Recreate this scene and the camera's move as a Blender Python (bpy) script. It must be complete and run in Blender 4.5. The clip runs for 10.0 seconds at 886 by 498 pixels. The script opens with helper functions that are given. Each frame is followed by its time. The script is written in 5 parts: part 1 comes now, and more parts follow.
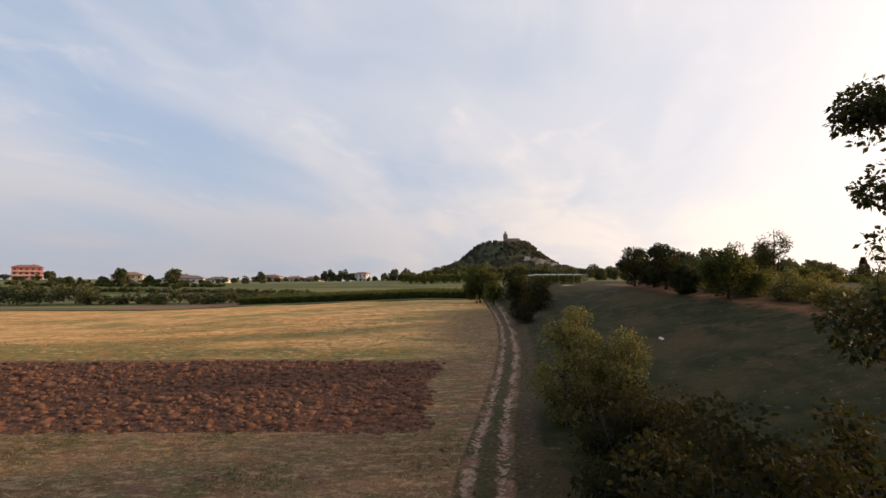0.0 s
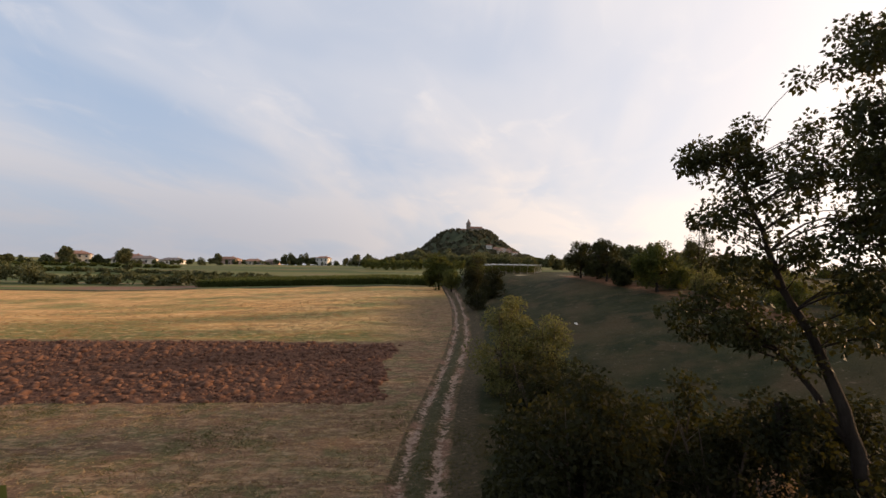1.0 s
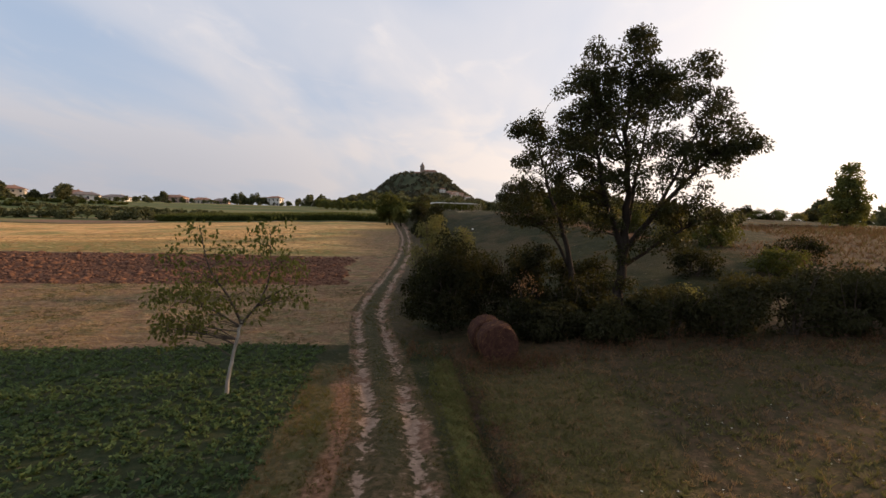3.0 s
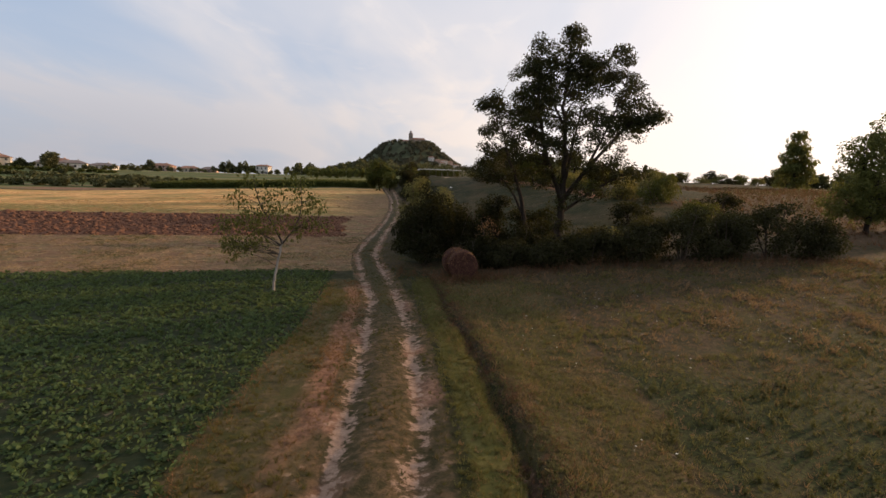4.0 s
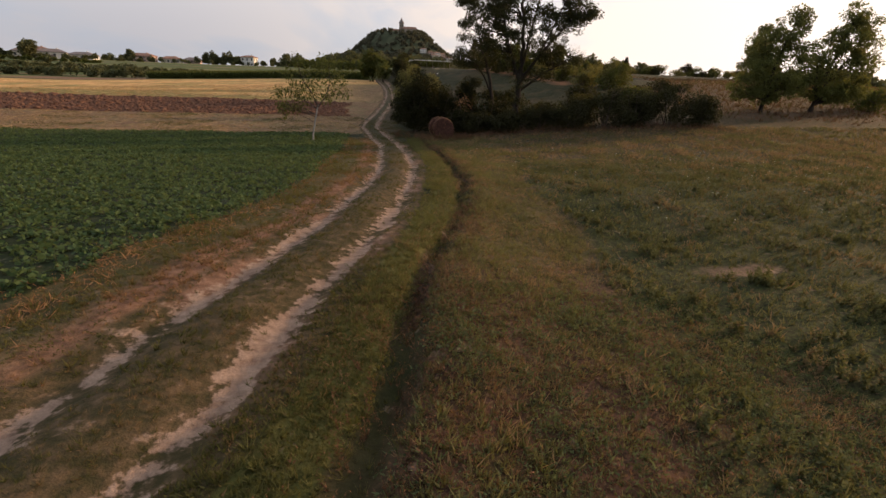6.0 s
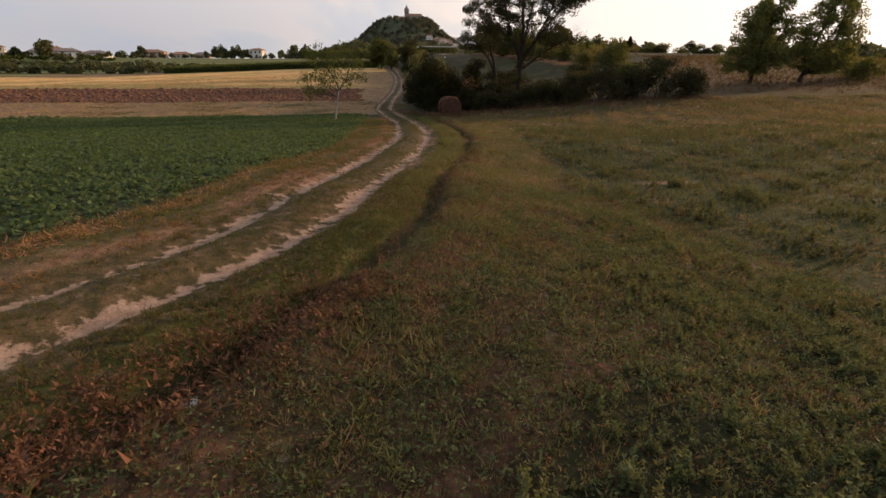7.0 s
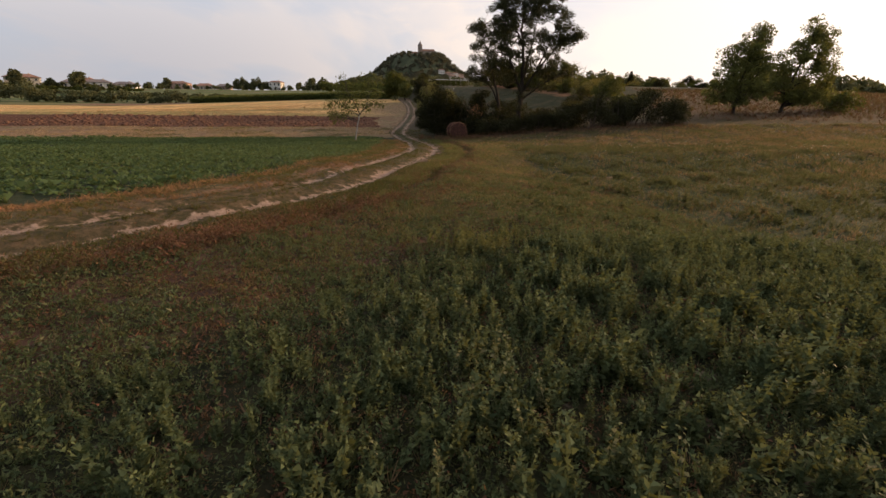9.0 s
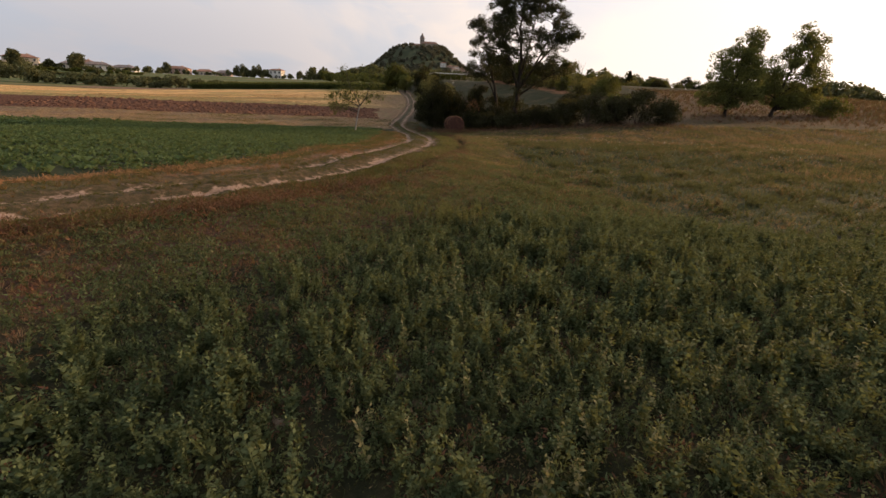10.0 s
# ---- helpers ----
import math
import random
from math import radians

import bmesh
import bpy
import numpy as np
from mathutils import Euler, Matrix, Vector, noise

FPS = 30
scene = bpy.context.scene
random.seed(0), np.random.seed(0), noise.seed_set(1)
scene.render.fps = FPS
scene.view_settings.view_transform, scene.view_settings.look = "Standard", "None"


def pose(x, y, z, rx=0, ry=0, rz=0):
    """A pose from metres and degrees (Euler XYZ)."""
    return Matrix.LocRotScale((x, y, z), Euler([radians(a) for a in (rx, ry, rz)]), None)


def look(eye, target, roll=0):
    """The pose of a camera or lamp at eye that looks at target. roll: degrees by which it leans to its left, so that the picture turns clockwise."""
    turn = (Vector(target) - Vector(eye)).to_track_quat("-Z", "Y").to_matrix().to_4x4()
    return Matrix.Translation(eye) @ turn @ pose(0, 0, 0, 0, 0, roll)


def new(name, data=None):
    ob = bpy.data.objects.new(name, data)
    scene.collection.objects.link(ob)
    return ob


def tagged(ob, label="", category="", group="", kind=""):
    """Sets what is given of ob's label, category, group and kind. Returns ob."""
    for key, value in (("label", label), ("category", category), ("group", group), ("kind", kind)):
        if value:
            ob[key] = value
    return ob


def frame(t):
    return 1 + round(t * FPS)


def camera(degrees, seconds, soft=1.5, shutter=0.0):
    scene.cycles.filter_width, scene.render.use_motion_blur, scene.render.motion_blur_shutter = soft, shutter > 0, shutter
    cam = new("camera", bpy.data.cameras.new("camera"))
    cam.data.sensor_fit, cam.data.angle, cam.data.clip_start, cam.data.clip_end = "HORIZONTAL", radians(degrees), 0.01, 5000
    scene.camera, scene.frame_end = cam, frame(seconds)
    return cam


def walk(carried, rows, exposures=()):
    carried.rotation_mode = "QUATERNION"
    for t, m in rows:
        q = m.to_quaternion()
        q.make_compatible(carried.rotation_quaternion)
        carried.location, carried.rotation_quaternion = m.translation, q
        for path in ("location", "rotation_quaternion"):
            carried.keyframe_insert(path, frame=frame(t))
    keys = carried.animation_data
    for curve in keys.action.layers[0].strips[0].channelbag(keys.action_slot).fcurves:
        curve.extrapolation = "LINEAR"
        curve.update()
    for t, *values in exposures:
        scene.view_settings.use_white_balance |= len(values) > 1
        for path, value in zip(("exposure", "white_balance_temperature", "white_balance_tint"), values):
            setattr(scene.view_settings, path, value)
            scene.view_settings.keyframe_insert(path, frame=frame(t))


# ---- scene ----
cam = camera(87.4, 10.0)
PATH = [
    (0, (0.284, -0.174, 4.775), (0.269, 1.82, 4.925), -0.2),
    (0.5, (0.54, -1.506, 4.997), (0.596, 0.489, 5.127), 0.1),
    (1, (0.725, -3.559, 5.028), (0.869, -1.566, 5.121), 1.1),
    (1.5, (0.928, -6.603, 4.848), (1.149, -4.616, 4.89), 1.6),
    (2, (0.994, -9.487, 4.348), (1.274, -7.506, 4.324), 1.6),
    (2.5, (0.857, -12.621, 3.886), (1.172, -10.647, 3.8), 1.8),
    (4, (-0.066, -23.369, 2.715), (0.327, -21.427, 2.442), 1.8),
    (4.5, (-0.374, -26.581, 2.381), (0.024, -24.656, 2.015), 1.8),
    (5, (-0.807, -29.93, 2.037), (-0.4, -28.036, 1.541), 2.1),
    (5.5, (-1.303, -32.613, 1.89), (-0.881, -30.757, 1.276), 2.3),
    (5.7, (-1.479, -33.664, 1.861), (-1.058, -31.82, 1.21), 2.5),
    (6.8, (-2.645, -38.979, 1.388), (-2.266, -37.15, 0.673), 0.5),
    (7, (-2.759, -39.595, 1.361), (-2.392, -37.769, 0.632), 0.4),
    (7.5, (-3.04, -41.029, 1.266), (-2.68, -39.204, 0.532), -0.1),
    (8, (-3.25, -42.294, 1.161), (-2.898, -40.454, 0.46), -0.1),
    (8.5, (-3.337, -43.241, 1.076), (-2.992, -41.382, 0.426), 0.2),
    (9, (-3.322, -44.16, 1.017), (-2.988, -42.285, 0.406), 0.8),
    (9.5, (-3.3, -44.889, 1.006), (-2.966, -43.015, 0.394), 1.5),
    (10, (-3.327, -45.558, 1.076), (-2.979, -43.694, 0.441), 2.6),
]
walk(cam, [(t, look(eye, target, roll)) for t, eye, target, roll in PATH], [(0, 0.05, 7150, 16), (5, 0.08, 7200, 16), (7, 0.13, 7400, 17), (10, 0.16, 7450, 17)])

# ---- light and sky ----
SUN_AZ, SUN_EL = radians(74), radians(11.5)     # azimuth clockwise from +y
SUN_DIR = Vector((math.sin(SUN_AZ) * math.cos(SUN_EL), math.cos(SUN_AZ) * math.cos(SUN_EL), math.sin(SUN_EL)))
sun_data = bpy.data.lights.new("sun", "SUN")
sun_data.energy, sun_data.angle, sun_data.color = 4.2, radians(2.5), (1.0, 0.68, 0.40)
sun = new("sun", sun_data)
sun.matrix_world = look(SUN_DIR * 100, (0, 0, 0))


class Nodes:
    """A short way to write node trees."""

    def __init__(self, tree):
        self.tree = tree
        tree.nodes.clear()

    def add(self, kind, ins=None):
        node = self.tree.nodes.new(kind)
        for key, value in (ins or {}).items():
            self.put(node.inputs[key], value)
        return node

    def put(self, socket, value):
        if isinstance(value, bpy.types.NodeSocket):
            self.tree.links.new(value, socket)
        elif isinstance(value, tuple) and len(value) == 3 and socket.type == "RGBA":
            socket.default_value = (*value, 1)
        else:
            socket.default_value = value

    def math(self, op, a, b=0.0, clamp=False):
        n = self.add("ShaderNodeMath")
        n.operation, n.use_clamp = op, clamp
        self.put(n.inputs[0], a), self.put(n.inputs[1], b)
        return n.outputs[0]

    def mix(self, fac, a, b, blend="MIX"):
        n = self.add("ShaderNodeMix")
        n.data_type, n.blend_type = "RGBA", blend
        self.put(n.inputs[0], fac), self.put(n.inputs[6], a), self.put(n.inputs[7], b)
        return n.outputs[2]

    def noise(self, vec, scale, detail=4.0, rough=0.55):
        n = self.add("ShaderNodeTexNoise", {"Scale": scale, "Detail": detail, "Roughness": rough})
        if vec is not None:
            self.put(n.inputs["Vector"], vec)
        return n.outputs["Fac"]

    def span(self, value, a, b, lo=0.0, hi=1.0):
        n = self.add("ShaderNodeMapRange", {"Value": value, "From Min": a, "From Max": b, "To Min": lo, "To Max": hi})
        n.interpolation_type = "SMOOTHSTEP"
        return n.outputs["Result"]

    def attr(self, name):
        n = self.add("ShaderNodeAttribute")
        n.attribute_name, n.attribute_type = name, "GEOMETRY"
        return n.outputs["Fac"]

    def stretch(self, vec, scale, rot=(0, 0, 0)):
        return self.add("ShaderNodeMapping", {"Vector": vec, "Scale": scale, "Rotation": rot}).outputs["Vector"]


world = bpy.data.worlds.new("sky")
scene.world = world
world.use_nodes = True
w = Nodes(world.node_tree)
sky = w.add("ShaderNodeTexSky")
sky.sky_type, sky.sun_disc, sky.sun_elevation, sky.sun_rotation = "NISHITA", False, SUN_EL, SUN_AZ
sky.altitude, sky.air_density, sky.dust_density, sky.ozone_density = 200, 1.0, 1.6, 1.5
way = w.add("ShaderNodeTexCoord").outputs["Generated"]
sep = w.add("ShaderNodeSeparateXYZ", {"Vector": way})
lift = w.math("ADD", w.math("MAXIMUM", sep.outputs["Z"], 0.0), 0.22)
flat = w.add("ShaderNodeCombineXYZ", {"X": w.math("DIVIDE", sep.outputs["X"], lift), "Y": w.math("DIVIDE", sep.outputs["Y"], lift)}).outputs["Vector"]
# thin cloud drawn out along one wind direction, so that its streaks run together towards the horizon
WIND = radians(20)


def streaks(along, across, scale, detail, rough, shift, bend):
    u = w.add("ShaderNodeVectorMath", {0: flat, 1: (math.sin(WIND) * along, math.cos(WIND) * along, 0)})
    v = w.add("ShaderNodeVectorMath", {0: flat, 1: (math.cos(WIND) * across, -math.sin(WIND) * across, 0)})
    u.operation = v.operation = "DOT_PRODUCT"
    line = w.add("ShaderNodeCombineXYZ", {"X": u.outputs["Value"], "Y": v.outputs["Value"], "Z": shift})
    tex = w.add("ShaderNodeTexNoise", {"Vector": line.outputs["Vector"], "Scale": scale, "Detail": detail, "Roughness": rough, "Distortion": bend})
    return tex.outputs["Fac"]


veil = streaks(.5, .8, 1.3, 4, .48, 1.7, .4)
wisp = streaks(.7, 1.5, 1.8, 6, .52, 4.2, .7)
curl = streaks(1.2, 1.3, 2.6, 6, .55, 8.6, .9)
cover = w.math("ADD", w.span(veil, .35, .66, .10, .68), w.span(wisp, .45, .72, 0.0, .22), True)
cover = w.math("ADD", cover, w.span(curl, .54, .74, 0.0, .20), True)
toward = w.add("ShaderNodeVectorMath", {0: way, 1: tuple(SUN_DIR)})
toward.operation = "DOT_PRODUCT"
near_sun = toward.outputs["Value"]
glow = w.math("POWER", w.math("MAXIMUM", near_sun, 0.0), 3.5)
low = w.span(sep.outputs["Z"], 0.0, 0.42, 1.0, 0.0)
haze = w.math("ADD", w.math("MULTIPLY", low, 0.45), cover, True)
blue = w.mix(0.6, w.mix(1.0, sky.outputs["Color"], (0.10, 0.10, 0.10), "MULTIPLY"), (0.40, 0.625, 0.96))
side = w.span(near_sun, -0.15, 0.75)
cloud = w.mix(low, (0.70, 0.745, 0.82), w.mix(side, (0.485, 0.53, 0.61), (0.89, 0.83, 0.78)))
tone = w.mix(haze, blue, cloud)
murk = w.math("MULTIPLY", w.span(sep.outputs["Z"], 0.0, 0.2, 0.24, 0.0), w.math("SUBTRACT", 1.0, side))
tone = w.mix(murk, tone, (0.30, 0.32, 0.38))
tone = w.mix(w.math("MULTIPLY", glow, 1.0, True), tone, (1.38, 1.28, 1.18))
w.add("ShaderNodeOutputWorld", {"Surface": w.add("ShaderNodeBackground", {"Color": tone, "Strength": 1.0}).outputs[0]})


# ---- the lie of the land ----
PROFILE_Y = (-400, -80, -45, -30, -20, -10, 0, 12, 22, 30, 38, 50, 75, 106, 135, 200, 300, 420, 700, 1500, 3200)
PROFILE_Z = (2, -.3, -.82, -.92, -1.55, -2.15, -2.7, -2.9, -2.85, -2.5, -2.2, -1.3, 0, 1.0, 1.3, 3.0, 5.6, 7.0, 8.0, 8.0, 8.0)


def ss(v, a, b):
    u = np.clip((np.asarray(v, float) - a) / (b - a), 0, 1)
    return u * u * (3 - 2 * u)


def land(x, y):
    """Height of the open ground, without furrows and ruts."""
    x, y = np.asarray(x, float), np.asarray(y, float)
    reach = 0.06 * np.abs(y) + 4
    base = sum(np.interp(y + k * reach, PROFILE_Y, PROFILE_Z) for k in (-1, -.5, 0, .5, 1)) / 5
    shelf = ss(y, 65, 88)
    slope = (5.3 * ss(x, 2, 34) * (1 - shelf) + 4.2 * ss(x, 7, 18) * shelf) * ss(y, -20, 32) * (1 - ss(y, 120, 260)) * (1 - 1.2 * ss(x, 85, 230))
    hollow = -.045 * np.clip(-x - 5, 0, 70) * ss(y, 40, 80) * (1 - ss(y, 180, 280))
    knoll = 3.0 * ss(-x, 215, 275) * ss(y, 200, 300)
    swell = 24 * np.exp(-((x - 130) / 170) ** 2 - ((y - 900) / 330) ** 2)
    dip = -.62 * ss(x, -1.5, 4.5) * ss(y, -44, -36) * (1 - ss(y, -28, -21))
    return base + slope + hollow + knoll + swell + dip


def land1(x, y):
    return float(land(x, y))


# lines that run with the track: x as a function of y
RUT_L = ((-60, -30), (-44, -18), (-39, -10.6), (-37, -8.5), (-36, -7.46), (-35, -6.51), (-34, -5.75), (-33, -5.13), (-32, -4.6), (-30.5, -4.05),
         (-29, -3.6), (-27.5, -3.08), (-26, -2.5), (-24, -1.95), (-22, -1.5), (-20, -1.03), (-17.5, -.51), (-15, -.15), (-12, .15), (-8, .45), (-3, .9),
         (2, .74), (8, .52), (14, .5), (20, 1.28), (26, 2.39), (32, 3.5), (37.3, 4.5), (47.7, 6.1), (60, 7.2), (79, 8.1), (110, 9), (200, 14))
RUT_R = ((-62, -30), (-45, -18), (-40, -10.7), (-39, -9.4), (-38, -8.0), (-37, -6.8), (-36, -5.84), (-35, -5.1), (-34, -4.35), (-33, -3.65), (-32, -3.1), (-30.5, -2.6),
         (-29, -2.2), (-27.5, -1.65), (-26, -1.12), (-24, -.55), (-22, -.05), (-20, .34), (-17.5, .86), (-15, 1.27), (-12, 1.58), (-8, 1.93), (-3, 2.1),
         (2, 2.1), (8, 1.88), (14, 1.85), (20, 2.6), (26, 3.5), (32, 4.7), (42, 6.5), (53.6, 7.75), (68, 8.7), (79, 9.3), (110, 10.2), (200, 15))
CROP = ((-60, -27), (-44, -19), (-39, -14.2), (-37, -11.9), (-35, -9.5), (-33, -7.7), (-30.5, -6.3), (-28, -5.7), (-26, -5.1), (-24, -4.25), (-22, -3.62), (-20, -3.2), (-17.5, -2.85),
        (-15, -2.66), (-12, -2.34), (-8, -1.85), (-3, -1.45), (2, -1.2), (6, -1.1), (20, -1.1))
DITCH = ((-60, -24), (-44, -14.5), (-40.2, -9), (-39, -7.4), (-38, -6.04), (-37, -4.86), (-36, -3.85), (-35, -3.1), (-34, -2.45), (-33, -1.95), (-32, -1.54), (-30.5, -1.08),
         (-29, -.68), (-27.5, -.16), (-26, .44), (-24, 1.19), (-22, 1.79), (-20, 2.21), (-17.5, 2.71), (-15, 3.02), (-12, 3.39), (-8, 3.71), (-3, 4.11), (2, 4.6), (8, 4.6), (60, 9))


# where the yellowing strip beside the ditch gives way to the weedy meadow
WEED_EDGE = ((-60, -16), (-45, -6), (-38, -2), (-33.7, .43), (-29.6, 2.15), (-27, 3.35), (-25.6, 3.6), (-22.7, 4.2), (-20.6, 4.5), (-17.5, 5.3), (-15, 6), (-8, 8), (3, 11), (60, 30))


def beside(line, x, y):
    """Signed distance to the right of a line."""
    ys, xs = np.array(line).T
    h = 0.6
    at = (np.interp(y - h, ys, xs) + 2 * np.interp(y, ys, xs) + np.interp(y + h, ys, xs)) / 4
    lean = (np.interp(y + 1, ys, xs) - np.interp(y - 1, ys, xs)) / 2
    return (x - at) / np.sqrt(1 + lean * lean)


def wavy(x, y, size, seed=0):
    """Cheap smooth noise in -1..1 for arrays."""
    u, v = x / size, y / size
    out = 0
    for k, (a, b, c) in enumerate(((1.0, .37, 1.1), (-.53, 1.21, 2.7), (1.7, -.9, .4), (.8, 2.1, 5.2), (-2.6, 1.3, 3.3), (3.1, 2.2, 1.9))):
        out = out + np.sin(a * u + b * v + c + seed * (1.3 + k)) / (1 + .35 * k)
    return out / 2.6


def bump(d, width):
    return np.exp(-(d / width) ** 2)


def ground_height(x, y):
    x, y = np.asarray(x, float), np.asarray(y, float)
    near = (1 - ss(y, 60, 110)) * (1 - ss(np.abs(x), 60, 110)) * ss(y, -90, -70)
    rl, rr, dt = beside(RUT_L, x, y), beside(RUT_R, x, y), beside(DITCH, x, y)
    z = -0.09 * bump(rl, .26) - 0.09 * bump(rr, .26) + 0.04 * bump((rl + rr) / 2, .4)
    dt = dt + .18 * wavy(x, y, .7, 3)
    z = z - 0.24 * bump(dt, .17) * (1 + .5 * wavy(x, y, .5)) * (.35 + .65 * np.clip(.55 + .8 * wavy(x, y, .9, 5) + ss(y, -22, -16), 0, 1)) * (1 - ss(y, -2, 4)) + 0.07 * bump(dt - .6, .4) * (1 - ss(y, -2, 4))
    z = z + 0.04 * wavy(x, y, .7, 2) + 0.016 * wavy(x, y, .19, 5) + 0.06 * wavy(x, y, 4.0, 1)
    pl = plough_mask(x, y)
    z = z + pl * (0.10 * np.sin(y * 2 * np.pi / 0.62 + .6 * wavy(x, y, 3)) + 0.06 * wavy(x, y, .2, 3) + .03)
    return land(x, y) + z * near


def plough_mask(x, y):
    edge = -1.6 + (y - 23) * .08 + .7 * wavy(x, y, 1.1, 4)
    return ss(y, 23.7, 24.2) * (1 - ss(y, 40.2 + .3 * wavy(x, y, 5), 41.0)) * (1 - ss(x, edge - .4, edge + .5))


def lush_mask(x, y):
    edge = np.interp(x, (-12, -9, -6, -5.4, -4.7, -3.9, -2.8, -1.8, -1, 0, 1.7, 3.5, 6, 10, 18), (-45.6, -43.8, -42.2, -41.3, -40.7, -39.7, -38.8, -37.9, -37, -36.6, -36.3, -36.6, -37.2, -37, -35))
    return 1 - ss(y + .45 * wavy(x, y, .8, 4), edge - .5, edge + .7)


def field_masks(x, y):
    rl, rr, dt, cr = beside(RUT_L, x, y), beside(RUT_R, x, y), beside(DITCH, x, y), beside(CROP, x, y)
    m = {}
    soft = .07 * wavy(x, y, .45, 7) + .06 * wavy(x, y, .17, 3)
    broken = np.clip(.80 + .45 * wavy(x, y, .55, 9) + .2 * (1 - ss(y, -32, -24)), 0, 1)
    slim = 1 - .2 * (1 - ss(y, -34, -28)) + .35 * ss(y, -10, 2) * (1 - ss(y, 30, 60))
    m["rut"] = np.clip((bump(rl + soft * slim, .17 * slim) + bump(rr - soft * slim, .18 * slim)) * np.clip(broken * slim + 1.15 * (1 - slim), 0, 1.2), 0, 1) * ss(y, -70, -50) * (1 - ss(y, 85, 110))
    m["track"] = ss(rl, -.75, -.25) * (1 - ss(rr, .25, .9)) * (1 - ss(y, 95, 120))
    m["crop"] = (1 - ss(cr, -.25, .25)) * (1 - ss(y, 5.4 + .3 * wavy(x, y, 4), 6.2))
    m["verge"] = ss(cr, -.3, .2) * (1 - ss(rl, -.6, -.1)) * (1 - ss(y, 0, 6))
    m["rusty"] = bump(rl + .72 + .2 * wavy(x, y, .6, 5), .42) * (1 - ss(y, -1, 4)) * ss(y, -40, -30) * np.clip(.85 + .4 * wavy(x, y, 1.3, 2), 0, 1)
    left = 1 - ss(rl, -.7, -.15)
    m["stubble"] = left * ss(y, 5.5, 6.3) * (1 - ss(y, 104, 112))
    m["plough"] = plough_mask(x, y)
    far_edge = np.interp(x, (-200, -121, -58, -13, 7, 40), (118, 121, 122, 111, 108, 106))
    m["gold"] = left * ss(y, 40.7 + .5 * wavy(x, y, 6), 42.5) * (1 - ss(y, far_edge - 2, far_edge + 1)) * (1 - .7 * ss(x + 2.5 * wavy(x, y, 5, 2), -13, 6) * (1 - ss(y, 70, 100)))
    m["meadow"] = ss(dt, -.2, .5) * (1 - ss(y, 6, 12)) * ss(y, -120, -90)
    # bed of the ditch: brown earth with the hollow's shade painted in
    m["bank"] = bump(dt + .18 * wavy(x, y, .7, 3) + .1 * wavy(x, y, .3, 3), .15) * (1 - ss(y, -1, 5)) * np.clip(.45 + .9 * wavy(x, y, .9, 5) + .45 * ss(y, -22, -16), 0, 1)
    we = beside(WEED_EDGE, x, y) + .35 * wavy(x, y, .9, 3) + .15 * wavy(x, y, .3, 6)
    m["strip"] = ss(dt, .2, .6) * (1 - ss(we, -.5, .35)) * ss(y + 2 * wavy(x, y, 2.2, 7), -37, -30) * (1 - ss(y, -3, 4))
    m["dry"] = ss(dt, .1, .5) * (1 - ss(dt + .6 * wavy(x, y, .9, 5), 2.4, 4.4)) * (1 - ss(y + wavy(x, y, 1.3, 4), -31, -26)) * (1 - .8 * lush_mask(x, y))
    m["fringe"] = bump(y - 44.6 - .02 * x - 1.2 * wavy(x, y, 4, 2), 3.2) * (1 - ss(x, -6, 3)) + .8 * bump(y - 62 - .35 * x, 5) * (1 - ss(x, -8, 4))
    m["strand"] = bump((rl + rr) / 2, .42) * ss(y, -10, -2) * (1 - ss(y, 30, 60)) * np.clip(.9 + .3 * wavy(x, y, 1.1, 6), 0, 1)
    m["weedy"] = ss(we, -.2, .5) * (1 - .75 * ss(y + 2 * wavy(x, y, 2.5, 4), -17, -8)) * np.clip(.85 + .35 * wavy(x, y, 1.2, 8), 0, 1)
    m["slope"] = ss(x, 27, 35) * ss(y, 0, 6) * (1 - ss(y, 17 + 22 * ss(x, 40, 52), 24 + 26 * ss(x, 40, 52))) * (1 - ss(x, 110, 150))
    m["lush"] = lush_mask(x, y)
    m["green"] = ss(dt, -1.15, -.75) * (1 - ss(dt, -.30, -.12)) * ss(rr, .4, .8) * ss(y, -60, -50) * (1 - ss(y, 1, 5))
    m["dirt"] = np.clip((bump(rl + .1 + .3 * soft, .50) + bump(rr - .15, .48)) * (.42 + .6 * wavy(x, y, .6, 4) + .3 * wavy(x, y, .22, 2)), 0, 1) * (1 - ss(y, 85, 110)) * ss(y, -36, -27)
    # strip right of the track that is painted dark for the hedge's shadow
    m["lane"] = ss(rr, .3, .8) * (1 - ss(rr, 1.0, 2.4)) * ss(y, 4, 9) * (1 - ss(y, 62, 75))
    m["soil"] = bump(x - 28.4 - .8 * wavy(x, y, 6), 1.5) * ss(y, 22, 28) * (1 - ss(y, 72, 80)) * .9
    road = np.interp(x, (20, 26, 32, 45, 60), (84, 85.5, 84, 96, 130))
    m["far"] = ss(y, far_edge, far_edge + 6)
    m["tilled"] = bump((y - 137 - .10 * (x + 70)) / 9, 1) * ss(x, -105, -88) * (1 - ss(x, -58, -50)) + bump(np.hypot((x + 62) / 9, (y - 116 - .12 * (x + 62)) / 1.6), 1)
    m["road"] = bump(y - road, 1.6) * ss(x, 19, 22) * (1 - ss(x, 50, 60))
